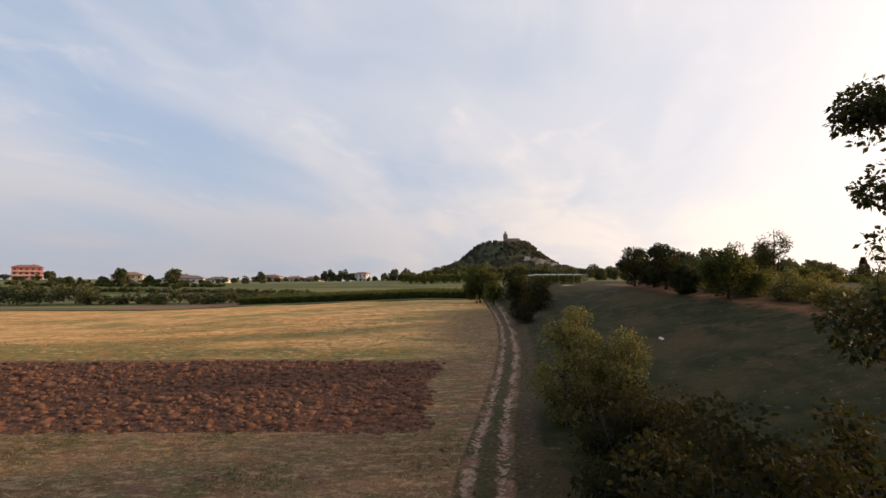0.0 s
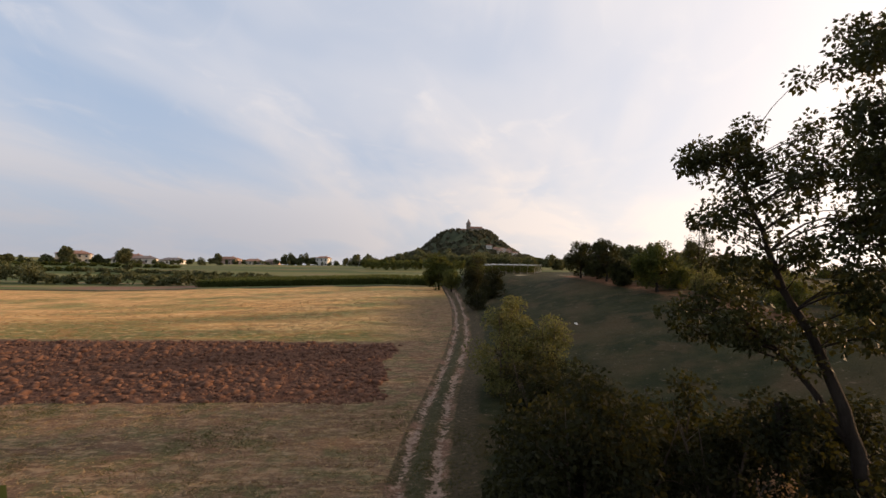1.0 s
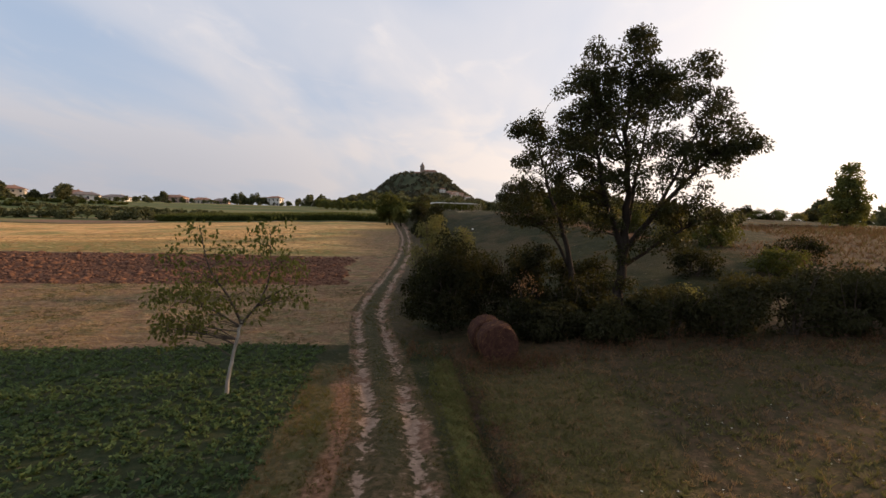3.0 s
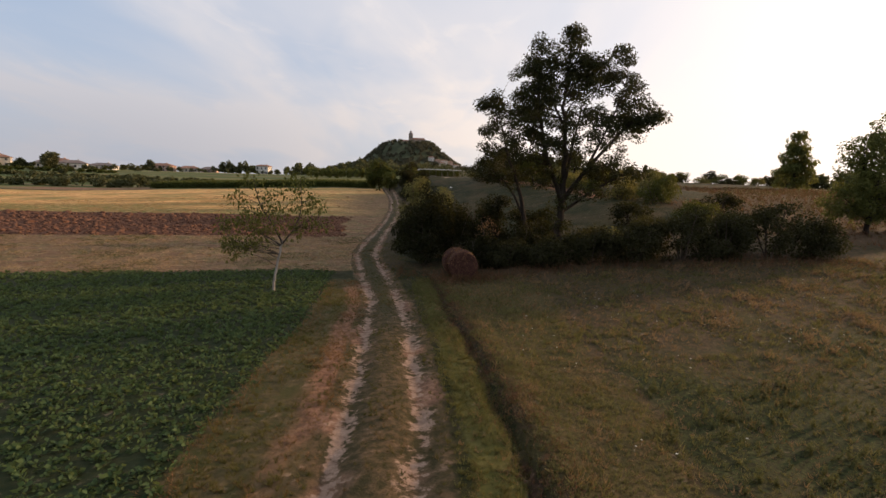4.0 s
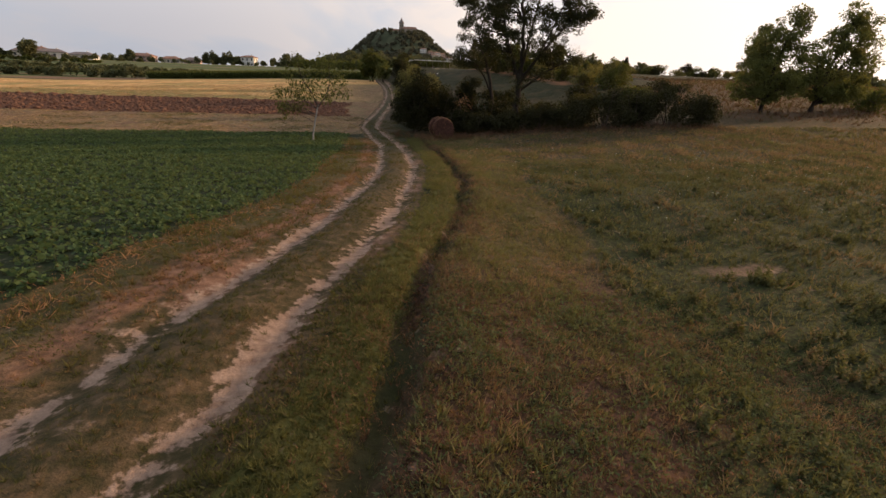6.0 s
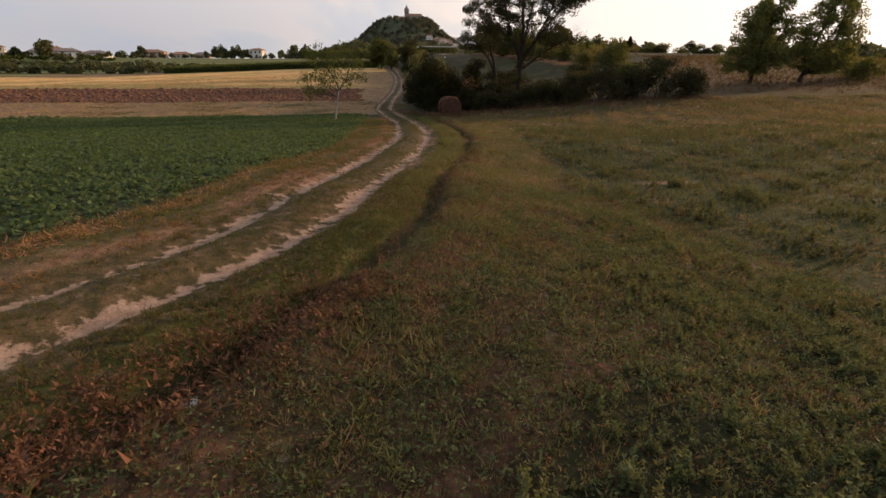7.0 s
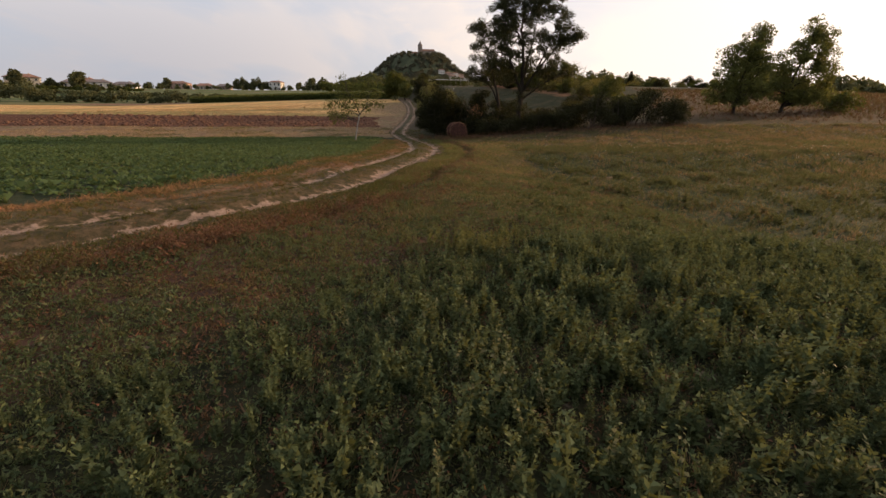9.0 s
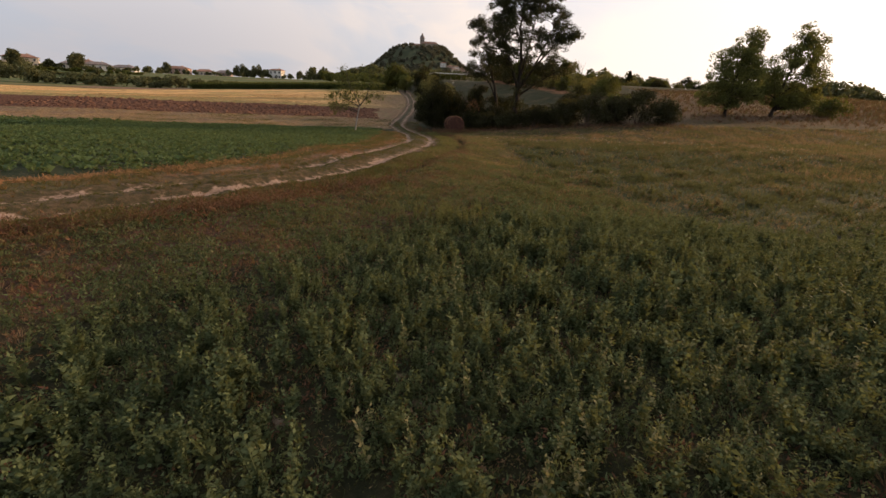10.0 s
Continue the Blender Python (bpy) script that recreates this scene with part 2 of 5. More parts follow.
    m["bare"] = np.clip(bump(np.hypot((x - 3.4) / 1.1, (y + 36.3 + .2 * wavy(x, y, .8)) / .35), 1) + bump(np.hypot((x - 3.2) / .8, (y + 34.2 - .35 * (x - 3.2) + .2 * wavy(x, y, .8)) / .5), 1) + bump(np.hypot((x - 6.2) / 1.2, (y + 27.9 + .2 * wavy(x, y, .8)) / .4), 1), 0, 1)
    return m


# ---- materials ----
def material(name):
    m = bpy.data.materials.new(name)
    m.use_nodes = True
    return m, Nodes(m.node_tree)


def finish(n, color, rough=0.9, bump_height=None, strength=0.4, distance=0.02, spec=0.2, metal=0.0):
    ins = {"Base Color": color, "Roughness": rough, "Specular IOR Level": spec, "Metallic": metal}
    if bump_height is not None:
        ins["Normal"] = n.add("ShaderNodeBump", {"Height": bump_height, "Strength": strength, "Distance": distance}).outputs["Normal"]
    n.add("ShaderNodeOutputMaterial", {"Surface": n.add("ShaderNodeBsdfPrincipled", ins).outputs[0]})


def plain(name, a, b, scale=4.0, rough=0.85, spec=0.2, strength=0.3, distance=0.01, stretch=(1, 1, 1), metal=0.0):
    """Two tones, mixed at two scales in the thing's own space, with a fine relief."""
    m, n = material(name)
    pos = n.stretch(n.add("ShaderNodeTexCoord").outputs["Object"], stretch)
    coarse, fine = n.noise(pos, scale, 5), n.noise(pos, scale * 9, 4)
    tone = n.mix(n.span(coarse, .35, .65), a, b)
    tone = n.mix(n.span(fine, .35, .75, 0, .35), tone, tuple(v * .5 for v in b))
    finish(n, tone, rough, fine, strength, distance, spec, metal)
    return m


def leafy(name, dark, light, odd=None, odd_share=0.0, glow=0.45, attr="", rough=.6):
    """Leaves: a tone for each leaf, and for each plant where the mesh says so; light comes through."""
    m, n = material(name)
    rnd = n.add("ShaderNodeNewGeometry").outputs["Random Per Island"]
    tone = n.mix(rnd, dark, light)
    if odd:
        pick = n.attr(attr) if attr else n.noise(n.add("ShaderNodeTexCoord").outputs["Object"], 0.9, 3)
        both = n.math("ADD", n.math("MULTIPLY", rnd, .35), n.math("MULTIPLY", pick, .65))
        tone = n.mix(n.span(both, 1 - odd_share - .08, 1 - odd_share + .08), tone, odd)
    face = n.add("ShaderNodeBsdfPrincipled", {"Base Color": tone, "Roughness": rough, "Specular IOR Level": .12})
    back = n.add("ShaderNodeBsdfTranslucent", {"Color": n.mix(.35, tone, (.22, .20, .03))})
    both = n.add("ShaderNodeMixShader", {0: glow, 1: face.outputs[0], 2: back.outputs[0]})
    n.add("ShaderNodeOutputMaterial", {"Surface": both.outputs[0]})
    return m


def ground_material():
    m, n = material("field_ground")
    pos = n.add("ShaderNodeTexCoord").outputs["Object"]
    big, mid = n.noise(pos, .09, 4), n.noise(pos, .7, 5)
    fine, grit = n.noise(pos, 5.0, 6, .65), n.noise(pos, 32.0, 4, .7)
    rows = n.noise(n.stretch(pos, (.12, 1.0, 1)), 1.1, 5, .6)

    tuft = n.noise(pos, 13.0, 5, .65)
    ragged = n.math("ADD", n.math("MULTIPLY", fine, .55), n.math("MULTIPLY", n.noise(pos, 1.7, 5, .7), .45))

    def two(f, lo, hi, a, b):
        return n.mix(n.span(f, lo, hi), a, b)

    def cut(name, sharp=.18, f=None, wild=.7):
        edge = n.math("ADD", n.attr(name), n.math("MULTIPLY", n.math("SUBTRACT", f or fine, .5), wild))
        return n.span(edge, .5 - sharp, .5 + sharp)

    clump = n.noise(pos, 2.3, 4, .6)
    bands = n.noise(n.stretch(pos, (.004, .035, 1)), 1.0, 3)
    # pasture base tone: the slope's shade is darkened into these greens
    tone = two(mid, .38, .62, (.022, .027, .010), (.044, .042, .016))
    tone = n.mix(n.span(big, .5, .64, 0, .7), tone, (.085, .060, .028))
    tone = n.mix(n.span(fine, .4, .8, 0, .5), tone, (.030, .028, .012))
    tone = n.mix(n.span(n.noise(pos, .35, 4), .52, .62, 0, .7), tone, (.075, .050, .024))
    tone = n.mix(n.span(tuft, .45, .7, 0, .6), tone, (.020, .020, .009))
    distant = two(bands, .44, .56, (.090, .110, .038), (.180, .170, .062))
    distant = n.mix(n.span(n.noise(n.stretch(pos, (.006, .05, 1)), 1.7, 3), .58, .66), distant, (.24, .165, .085))
    tone = n.mix(cut("far", .2, mid), tone, distant)
    meadow = two(clump, .36, .62, (.038, .038, .016), (.110, .068, .040))
    meadow = n.mix(n.span(fine, .35, .75, 0, .8), meadow, (.052, .036, .017))
    meadow = n.mix(n.span(mid, .50, .68, 0, .7), meadow, (.058, .053, .016))
    # dark tuft mottling, here and below, paints the shade between grass clumps
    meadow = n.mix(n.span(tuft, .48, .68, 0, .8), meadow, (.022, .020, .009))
    tone = n.mix(cut("meadow"), tone, meadow)
    tone = n.mix(cut("strip", .45, clump), tone, n.mix(n.span(tuft, .42, .62, 0, .85), two(clump, .3, .7, (.068, .062, .022), (.140, .095, .042)), (.040, .032, .012)))
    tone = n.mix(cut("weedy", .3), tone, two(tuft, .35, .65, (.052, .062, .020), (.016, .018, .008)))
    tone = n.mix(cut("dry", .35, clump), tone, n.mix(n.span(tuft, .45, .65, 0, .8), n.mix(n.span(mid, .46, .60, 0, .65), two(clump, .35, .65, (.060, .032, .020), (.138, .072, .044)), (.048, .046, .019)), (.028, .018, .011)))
    # dark floor: shade under the thick weeds is put into the soil colour
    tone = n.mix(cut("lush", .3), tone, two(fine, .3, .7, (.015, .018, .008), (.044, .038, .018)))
    tone = n.mix(cut("slope", .3, mid), tone, two(fine, .3, .7, (.062, .042, .023), (.130, .080, .046)))
    stub = two(rows, .35, .65, (.145, .078, .044), (.29, .168, .092))
    stub = n.mix(n.span(clump, .45, .7, 0, .75), stub, (.130, .085, .050))
    stub = n.mix(n.span(mid, .44, .60, 0, .8), stub, (.112, .112, .042))
    stub = n.mix(n.span(big, .48, .6, 0, .6), stub, (.20, .110, .060))
    stub = n.mix(n.span(tuft, .42, .60, 0, .8), stub, (.090, .052, .030))
    stub = n.mix(n.span(n.noise(n.stretch(pos, (.5, 1.6, 1)), 2.2, 5, .7), .50, .66, 0, .75), stub, (.36, .235, .130))
    tone = n.mix(cut("stubble"), tone, n.mix(n.span(fine, .5, .8, 0, .7), stub, (.42, .32, .19)))
    gold = two(n.math("ADD", n.math("MULTIPLY", rows, .5), n.math("MULTIPLY", fine, .5)), .40, .60, (.50, .250, .085), (.88, .520, .205))
    gold = n.mix(n.span(n.noise(n.stretch(pos, (.04, .10, 1)), 1.0, 7, .72), .47, .60, 0, .85), gold, (.165, .185, .052))
    gold = n.mix(cut("fringe", .4, ragged, 1.2), gold, two(clump, .35, .65, (.115, .125, .035), (.26, .20, .065)))
    gold = n.mix(n.span(mid, .46, .64, 0, .7), gold, (.36, .17, .055))
    gold = n.mix(n.span(clump, .45, .75, 0, .6), gold, (.34, .190, .075))
    gold = n.mix(n.span(n.noise(n.stretch(pos, (.6, 1.5, 1)), 1.3, 6, .75), .52, .66, 0, .6), gold, (.92, .60, .27))
    tone = n.mix(cut("gold", .25), tone, gold)
    tone = n.mix(cut("tilled", .3, mid), tone, two(fine, .3, .7, (.17, .085, .055), (.29, .165, .105)))
    tone = n.mix(cut("plough"), tone, two(fine, .3, .7, (.060, .028, .019), (.190, .092, .055)))
    tone = n.mix(cut("crop"), tone, two(fine, .3, .7, (.018, .030, .012), (.044, .048, .022)))
    verge = two(fine, .3, .7, (.056, .046, .021), (.135, .098, .046))
    tone = n.mix(cut("verge"), tone, n.mix(n.span(clump, .45, .62), verge, (.060, .058, .020)))
    tone = n.mix(cut("rusty", .35, clump), tone, two(fine, .3, .7, (.115, .060, .036), (.30, .155, .092)))
    tone = n.mix(cut("track"), tone, two(fine, .35, .68, (.046, .040, .017), (.130, .084, .046)))
    tone = n.mix(cut("strand", .3), tone, two(fine, .35, .68, (.040, .040, .016), (.080, .064, .034)))
    tone = n.mix(cut("dirt", .25, clump), tone, two(fine, .3, .7, (.120, .066, .042), (.270, .155, .102)))
    tone = n.mix(cut("green", .25), tone, two(clump, .3, .7, (.058, .064, .018), (.125, .108, .034)))
    # ditch earth and dead weeds, darkened for the shade in the hollow
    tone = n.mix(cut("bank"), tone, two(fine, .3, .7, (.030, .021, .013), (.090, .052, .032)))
    # green-brown trackside ground, hedge shadow included in the colour
    tone = n.mix(cut("lane", .3), tone, two(fine, .3, .7, (.040, .034, .017), (.085, .060, .034)))
    tone = n.mix(cut("soil", .3, mid), tone, two(fine, .3, .7, (.17, .070, .036), (.30, .145, .075)))
    tone = n.mix(cut("bare", .25), tone, two(fine, .3, .7, (.11, .07, .046), (.20, .13, .085)))
    dust = two(fine, .3, .75, (.175, .108, .077), (.380, .262, .192))
    dust = n.mix(n.span(grit, .35, .75, 0, .5), dust, (.27, .19, .14))
    tone = n.mix(cut("road"), tone, (.48, .40, .27))
    tone = n.mix(cut("rut", .16, n.span(ragged, .36, .64), .95), tone, dust)
    tone = n.mix(n.span(grit, .3, .8, 0, .35), tone, n.mix(1.0, tone, (.45, .42, .40), "MULTIPLY"))
    height = n.math("ADD", n.math("MULTIPLY", fine, .7), n.math("MULTIPLY", grit, .3))
    finish(n, tone, .95, height, .8, .08, .1)
    return m


M_GROUND = ground_material()
M_BARK = plain("oak_bark", (.024, .018, .014), (.050, .039, .030), 3, .95, .1, .9, .05, (1, 1, .25))
M_PALE_BARK = plain("pale_bark", (.22, .19, .16), (.36, .32, .275), 6, .9, .15, .5, .01, (1, 1, .4))
M_TWIG = plain("twig_bark", (.060, .045, .034), (.105, .082, .062), 6, .95, .1, .5, .01)
M_OAK = leafy("oak_leaves", (.014, .018, .006), (.036, .038, .012), (.070, .046, .016), .08, .18)
# near-black leaf tones include painted shade; brambles below are the lighter version
M_BUSH_SHADED = leafy("shaded_hedge_leaves", (.007, .009, .004), (.021, .022, .009), (.042, .032, .013), .05, .2, "", .8)
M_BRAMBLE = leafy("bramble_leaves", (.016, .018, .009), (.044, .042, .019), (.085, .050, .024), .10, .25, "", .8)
M_YELLOW = leafy("yellowing_leaves", (.066, .072, .026), (.195, .178, .066), (.34, .160, .045), .13, .45)
M_GREEN = leafy("green_leaves", (.030, .044, .010), (.078, .088, .022), (.13, .105, .026), .12, .42)
# brighter version of the green leaves, low sunlight put into the colour
M_FIELD = leafy("tree_leaves_painted_sunlit", (.058, .078, .024), (.145, .152, .050), (.21, .17, .055), .14, .55)
M_FOREST_FLOOR = plain("wooded_slope", (.040, .048, .024), (.072, .078, .040), .08, .95)
M_SAPLING = leafy("sapling_leaves", (.070, .080, .020), (.160, .150, .040), (.27, .20, .04), .14, .5)
# far and hill foliage: aerial haze is put in as paler, greyer leaf colours
M_FAR_HAZED = leafy("hazed_distant_foliage", (.058, .066, .032), (.120, .122, .056), (.15, .125, .056), .14, .25)
M_HILL_HAZED = leafy("hazed_hill_forest", (.070, .070, .048), (.120, .112, .074), (.17, .17, .085), .16, .2)
M_WEED = leafy("weed_leaves", (.027, .044, .019), (.124, .152, .070), (.20, .18, .095), .16, .34, "tint", .75)
M_HERB = leafy("meadow_herbs", (.034, .044, .018), (.128, .134, .060), (.21, .132, .074), .26, .36, "tint", .75)
M_GRASS = leafy("meadow_grass", (.050, .054, .022), (.200, .178, .074), (.250, .148, .088), .42, .38, "tint")
M_DRY = leafy("dry_grass", (.130, .062, .033), (.330, .170, .088), (.105, .092, .030), .45, .35, "tint")
M_DEAD = leafy("dead_weeds", (.065, .030, .021), (.205, .090, .053), (.105, .088, .034), .28, .28, "tint")
M_VERGE = leafy("verge_green", (.068, .080, .026), (.160, .148, .058), (.22, .14, .07), .28, .4, "tint")
M_ORANGE = leafy("orange_straw", (.20, .088, .045), (.50, .255, .130), None, 0, .3)
M_TRACK = leafy("worn_grass", (.042, .048, .015), (.105, .094, .031), (.19, .110, .058), .30, .35, "tint")
M_CROP = leafy("crop_leaves", (.030, .064, .026), (.100, .150, .060), (.125, .130, .055), .08, .42, "tint")
# darker copy of the meadow grass, with the slope's shade in its colour
M_PASTURE_SHADED = leafy("shaded_pasture_grass", (.024, .029, .011), (.046, .046, .018), (.075, .055, .024), .12, .3, "tint")
M_CORN = leafy("maize_leaves", (.034, .052, .014), (.075, .090, .026), (.15, .12, .045), .15, .35)
M_STRAW = leafy("straw_stalks", (.24, .145, .070), (.50, .34, .18), None, 0, .2)
M_CLOD = plain("earth_clods", (.090, .044, .029), (.180, .092, .058), 3, .95, .1, .6, .03)
M_BALE = plain("straw_bale", (.058, .027, .021), (.108, .050, .036), 5, .95, .1, .9, .03, (1, 6, 1))
# olive scrub whose leaf tones are raised to look sunlit
M_SCRUB = leafy("scrub_painted_sunlit", (.085, .078, .022), (.205, .165, .052), (.26, .130, .045), .16, .45)
M_PETAL = leafy("white_petals", (.55, .54, .48), (.75, .74, .68), None, 0, .2)
M_STONE = plain("pale_stone", (.30, .28, .26), (.46, .44, .41), 8, .9)
M_POST = plain("weathered_post", (.34, .30, .25), (.50, .45, .38), 12, .9, .2, .4, .005, (1, 1, .2))
M_NET = plain("pale_netting", (.52, .50, .46), (.66, .64, .60), 20, .8)
M_CREAM = plain("cream_render", (.52, .45, .36), (.62, .55, .45), .4, .9)
M_WHITE = plain("white_render", (.62, .58, .52), (.74, .70, .64), .4, .9)
M_RED = plain("red_render", (.44, .10, .11), (.54, .15, .16), .4, .9)
M_ROSE = plain("rose_render", (.48, .32, .25), (.58, .41, .33), .4, .9)
M_TILE = plain("roof_tiles", (.22, .115, .080), (.32, .18, .125), .8, .9, .2, .5, .05)
M_SLATE = plain("grey_roof", (.15, .12, .11), (.22, .18, .16), .8, .85)
M_PANE = plain("dark_pane", (.03, .032, .036), (.055, .058, .062), 1, .15, .5)
M_WALL = plain("old_stone_wall", (.25, .20, .155), (.36, .29, .23), .25, .95)
M_METAL = plain("grey_metal", (.28, .28, .28), (.36, .36, .36), 3, .5, .4, .1, .005, (1, 1, 1), .6)


# ---- mesh tools ----
def mesh_of(name, verts, faces, mat=None, tint=None, smooth=False):
    verts, faces = np.asarray(verts, np.float32), np.asarray(faces, np.int32)
    me = bpy.data.meshes.new(name)
    k = faces.shape[1]
    me.vertices.add(len(verts)), me.loops.add(faces.size), me.polygons.add(len(faces))
    me.vertices.foreach_set("co", verts.ravel())
    me.loops.foreach_set("vertex_index", faces.ravel())
    me.polygons.foreach_set("loop_start", np.arange(0, faces.size, k, dtype=np.int32))
    if smooth:
        me.polygons.foreach_set("use_smooth", np.ones(len(faces), bool))
    if mat:
        me.materials.append(mat)
    me.update(calc_edges=True)
    if tint is not None:
        me.attributes.new("tint", "FLOAT", "POINT").data.foreach_set("value", np.asarray(tint, np.float32))
    return me


def part(name, me, parent, label=""):
    ob = new(name, me)
    ob.parent = parent
    return tagged(ob, label)


def thing(name, at, label, category, group="", kind="", yaw=0.0):
    ob = new(name)
    ob.matrix_world = pose(*at, 0, 0, yaw)
    return tagged(ob, label, category, group, kind)


def box(sx, sy, sz, x=0, y=0, z=0, bevel=0.0):
    """A box that stands on z, centred on x, y."""
    bm = bmesh.new()
    bmesh.ops.create_cube(bm, size=1)
    bmesh.ops.transform(bm, matrix=Matrix.Translation((x, y, z + sz / 2)) @ Matrix.Diagonal((sx, sy, sz, 1)), verts=bm.verts)
    if bevel:
        bmesh.ops.bevel(bm, geom=bm.edges[:], offset=bevel, segments=1, affect="EDGES")
    return bm


def bm_mesh(name, bm, mat):
    me = bpy.data.meshes.new(name)
    bm.to_mesh(me)
    bm.free()
    me.materials.append(mat)
    return me


def tube(points, radii, sides=7):
    """Rings round a line, closed at the tip."""
    p, r = np.asarray(points, float), np.asarray(radii, float)
    d = np.gradient(p, axis=0)
    d /= np.linalg.norm(d, axis=1)[:, None] + 1e-9
    ref = np.where(np.abs(d[:, 2:3]) > .9, [[1., 0, 0]], [[0, 0, 1.]])
    a = np.cross(d, ref)
    a /= np.linalg.norm(a, axis=1)[:, None]
    b = np.cross(d, a)
    th = np.arange(sides) * 2 * np.pi / sides
    v = p[:, None] + r[:, None, None] * (np.cos(th)[None, :, None] * a[:, None] + np.sin(th)[None, :, None] * b[:, None])
    i, j = np.meshgrid(np.arange(len(p) - 1), np.arange(sides), indexing="ij")
    k = (j + 1) % sides
    f = np.stack([i * sides + j, i * sides + k, (i + 1) * sides + k, (i + 1) * sides + j], -1).reshape(-1, 4)
    return v.reshape(-1, 3), f


def joined(pieces):
    vs, fs, n = [], [], 0
    for v, f in pieces:
        vs.append(v), fs.append(f + n)
        n += len(v)
    return np.concatenate(vs), np.concatenate(fs)


def unit(v):
    return v / (np.linalg.norm(v, axis=-1, keepdims=True) + 1e-9)


def leaf_quads(pos, way, length, width, rng, sag=.15):
    """Pointed leaves: base, two sides and a drooping tip."""
    n = len(pos)
    way = unit(way)
    side = unit(np.cross(way, unit(rng.normal(size=(n, 3)))))
    length, width = np.broadcast_to(length, n)[:, None], np.broadcast_to(width, n)[:, None]
    mid = pos + way * length * .5
    tip = pos + way * length - np.array([0, 0, 1.]) * length * sag
    v = np.stack([pos, mid + side * width / 2, tip, mid - side * width / 2], 1)
    return v.reshape(-1, 3), np.arange(4 * n).reshape(-1, 4)


def blade_tris(pos, way, length, width, rng):
    """Narrow blades of grass, one triangle each."""
    n = len(pos)
    way = unit(way)
    side = unit(np.cross(way, unit(rng.normal(size=(n, 3)))))
    length, width = np.broadcast_to(length, n)[:, None], np.broadcast_to(width, n)[:, None]
    v = np.stack([pos - side * width / 2, pos + side * width / 2, pos + way * length], 1)
    return v.reshape(-1, 3), np.arange(3 * n).reshape(-1, 3)


def in_ball(n, rng, shell=.5):
    v = unit(rng.normal(size=(n, 3)))
    return v * (rng.uniform(shell ** 3, 1, n) ** (1 / 3))[:, None]


def make_tree(name, at, stems, lobes, leaf_size, per_clump, clump, bark, leaves, label, category="tree", group="", seed=1, droop=.2, limb=.055, shell=.35, twig=None):
    """stems: lines of (x, y, z, radius), lobes: (x, y, z, rx, ry, rz, clumps), all from the foot."""
    rng = np.random.default_rng(seed)
    root = thing(name, at, label, category, group)
    wood, knots = [], []
    for stem in stems:
        s = np.array(stem, float)
        t = np.linspace(0, len(s) - 1, 5 * (len(s) - 1) + 1)
        line = np.stack([np.interp(t, np.arange(len(s)), s[:, k]) for k in range(4)], 1)
        for _ in range(2):
            line[1:-1] = (line[:-2] + 2 * line[1:-1] + line[2:]) / 4
        line[1:, :2] += rng.normal(0, .18 * s[0, 3], (len(line) - 1, 2))
        line[0, 3] *= 1.35
        wood.append(tube(line[:, :3], line[:, 3], 8))
        knots.append(line)
    knots = np.concatenate(knots)
    for k, piece in enumerate(wood):
        part("limb" if k else "trunk", mesh_of("limb", *piece, (twig or bark) if k else bark, smooth=True), root)
    centres = np.concatenate([in_ball(int(m), rng, shell) * (rx, ry, rz) + (x, y, z) for x, y, z, rx, ry, rz, m in lobes])
    twigs, tufts = [], []
    for c in centres:
        d = np.linalg.norm(knots[:, :3] - c, axis=1) + np.where(knots[:, 2] > c[2] - .15 * np.hypot(*(knots[:, :2] - c[:2]).T), 3.0, 0)
        k = knots[d.argmin()]
        a = k[:3]
        bend = (a + c) / 2 + rng.normal(0, .1, 3) * np.linalg.norm(c - a) + (0, 0, .12 * np.linalg.norm(c - a))
        t = np.linspace(0, 1, 6)[:, None]
        line = (1 - t) ** 2 * a + 2 * t * (1 - t) * bend + t * t * c
        r0 = min(k[3] * .6, limb * (.5 + np.linalg.norm(c - a) * .25))
        twigs.append(tube(line, np.linspace(r0, r0 * .25, 6), 5))
        for _ in range(3):
            e = c + in_ball(1, rng)[0] * clump * .9
            twigs.append(tube(np.linspace(c * .7 + line[3] * .3, e, 3), (r0 * .3, r0 * .2, r0 * .08), 4))
        m = int(per_clump * rng.uniform(.6, 1.3))
        off = in_ball(m, rng, .1) * clump * rng.uniform(.7, 1.25) * (1, 1, .8)
        tufts.append((c + off, off))
    tagged(part("twig_mass", mesh_of("twig_mass", *joined(twigs), twig or bark), root), kind="stuff")
    pos = np.concatenate([p for p, _ in tufts])
    out = unit(np.concatenate([o for _, o in tufts])) * .6 + rng.normal(size=pos.shape) * .7 + (0, 0, -droop)
    size = leaf_size * rng.uniform(.6, 1.35, len(pos))
    part("crown", mesh_of("crown", *leaf_quads(pos, out, size, size * .62, rng), leaves), root)
    return root


def template(rng, parts, blades=False):
    """parts: rows of (pos, way, length, width)."""
    pos, way, length, width = (np.array(c, float) for c in zip(*parts))
    return blade_tris(pos, way, length, width * 1.3, rng) if blades else leaf_quads(pos, way, length, width, rng)


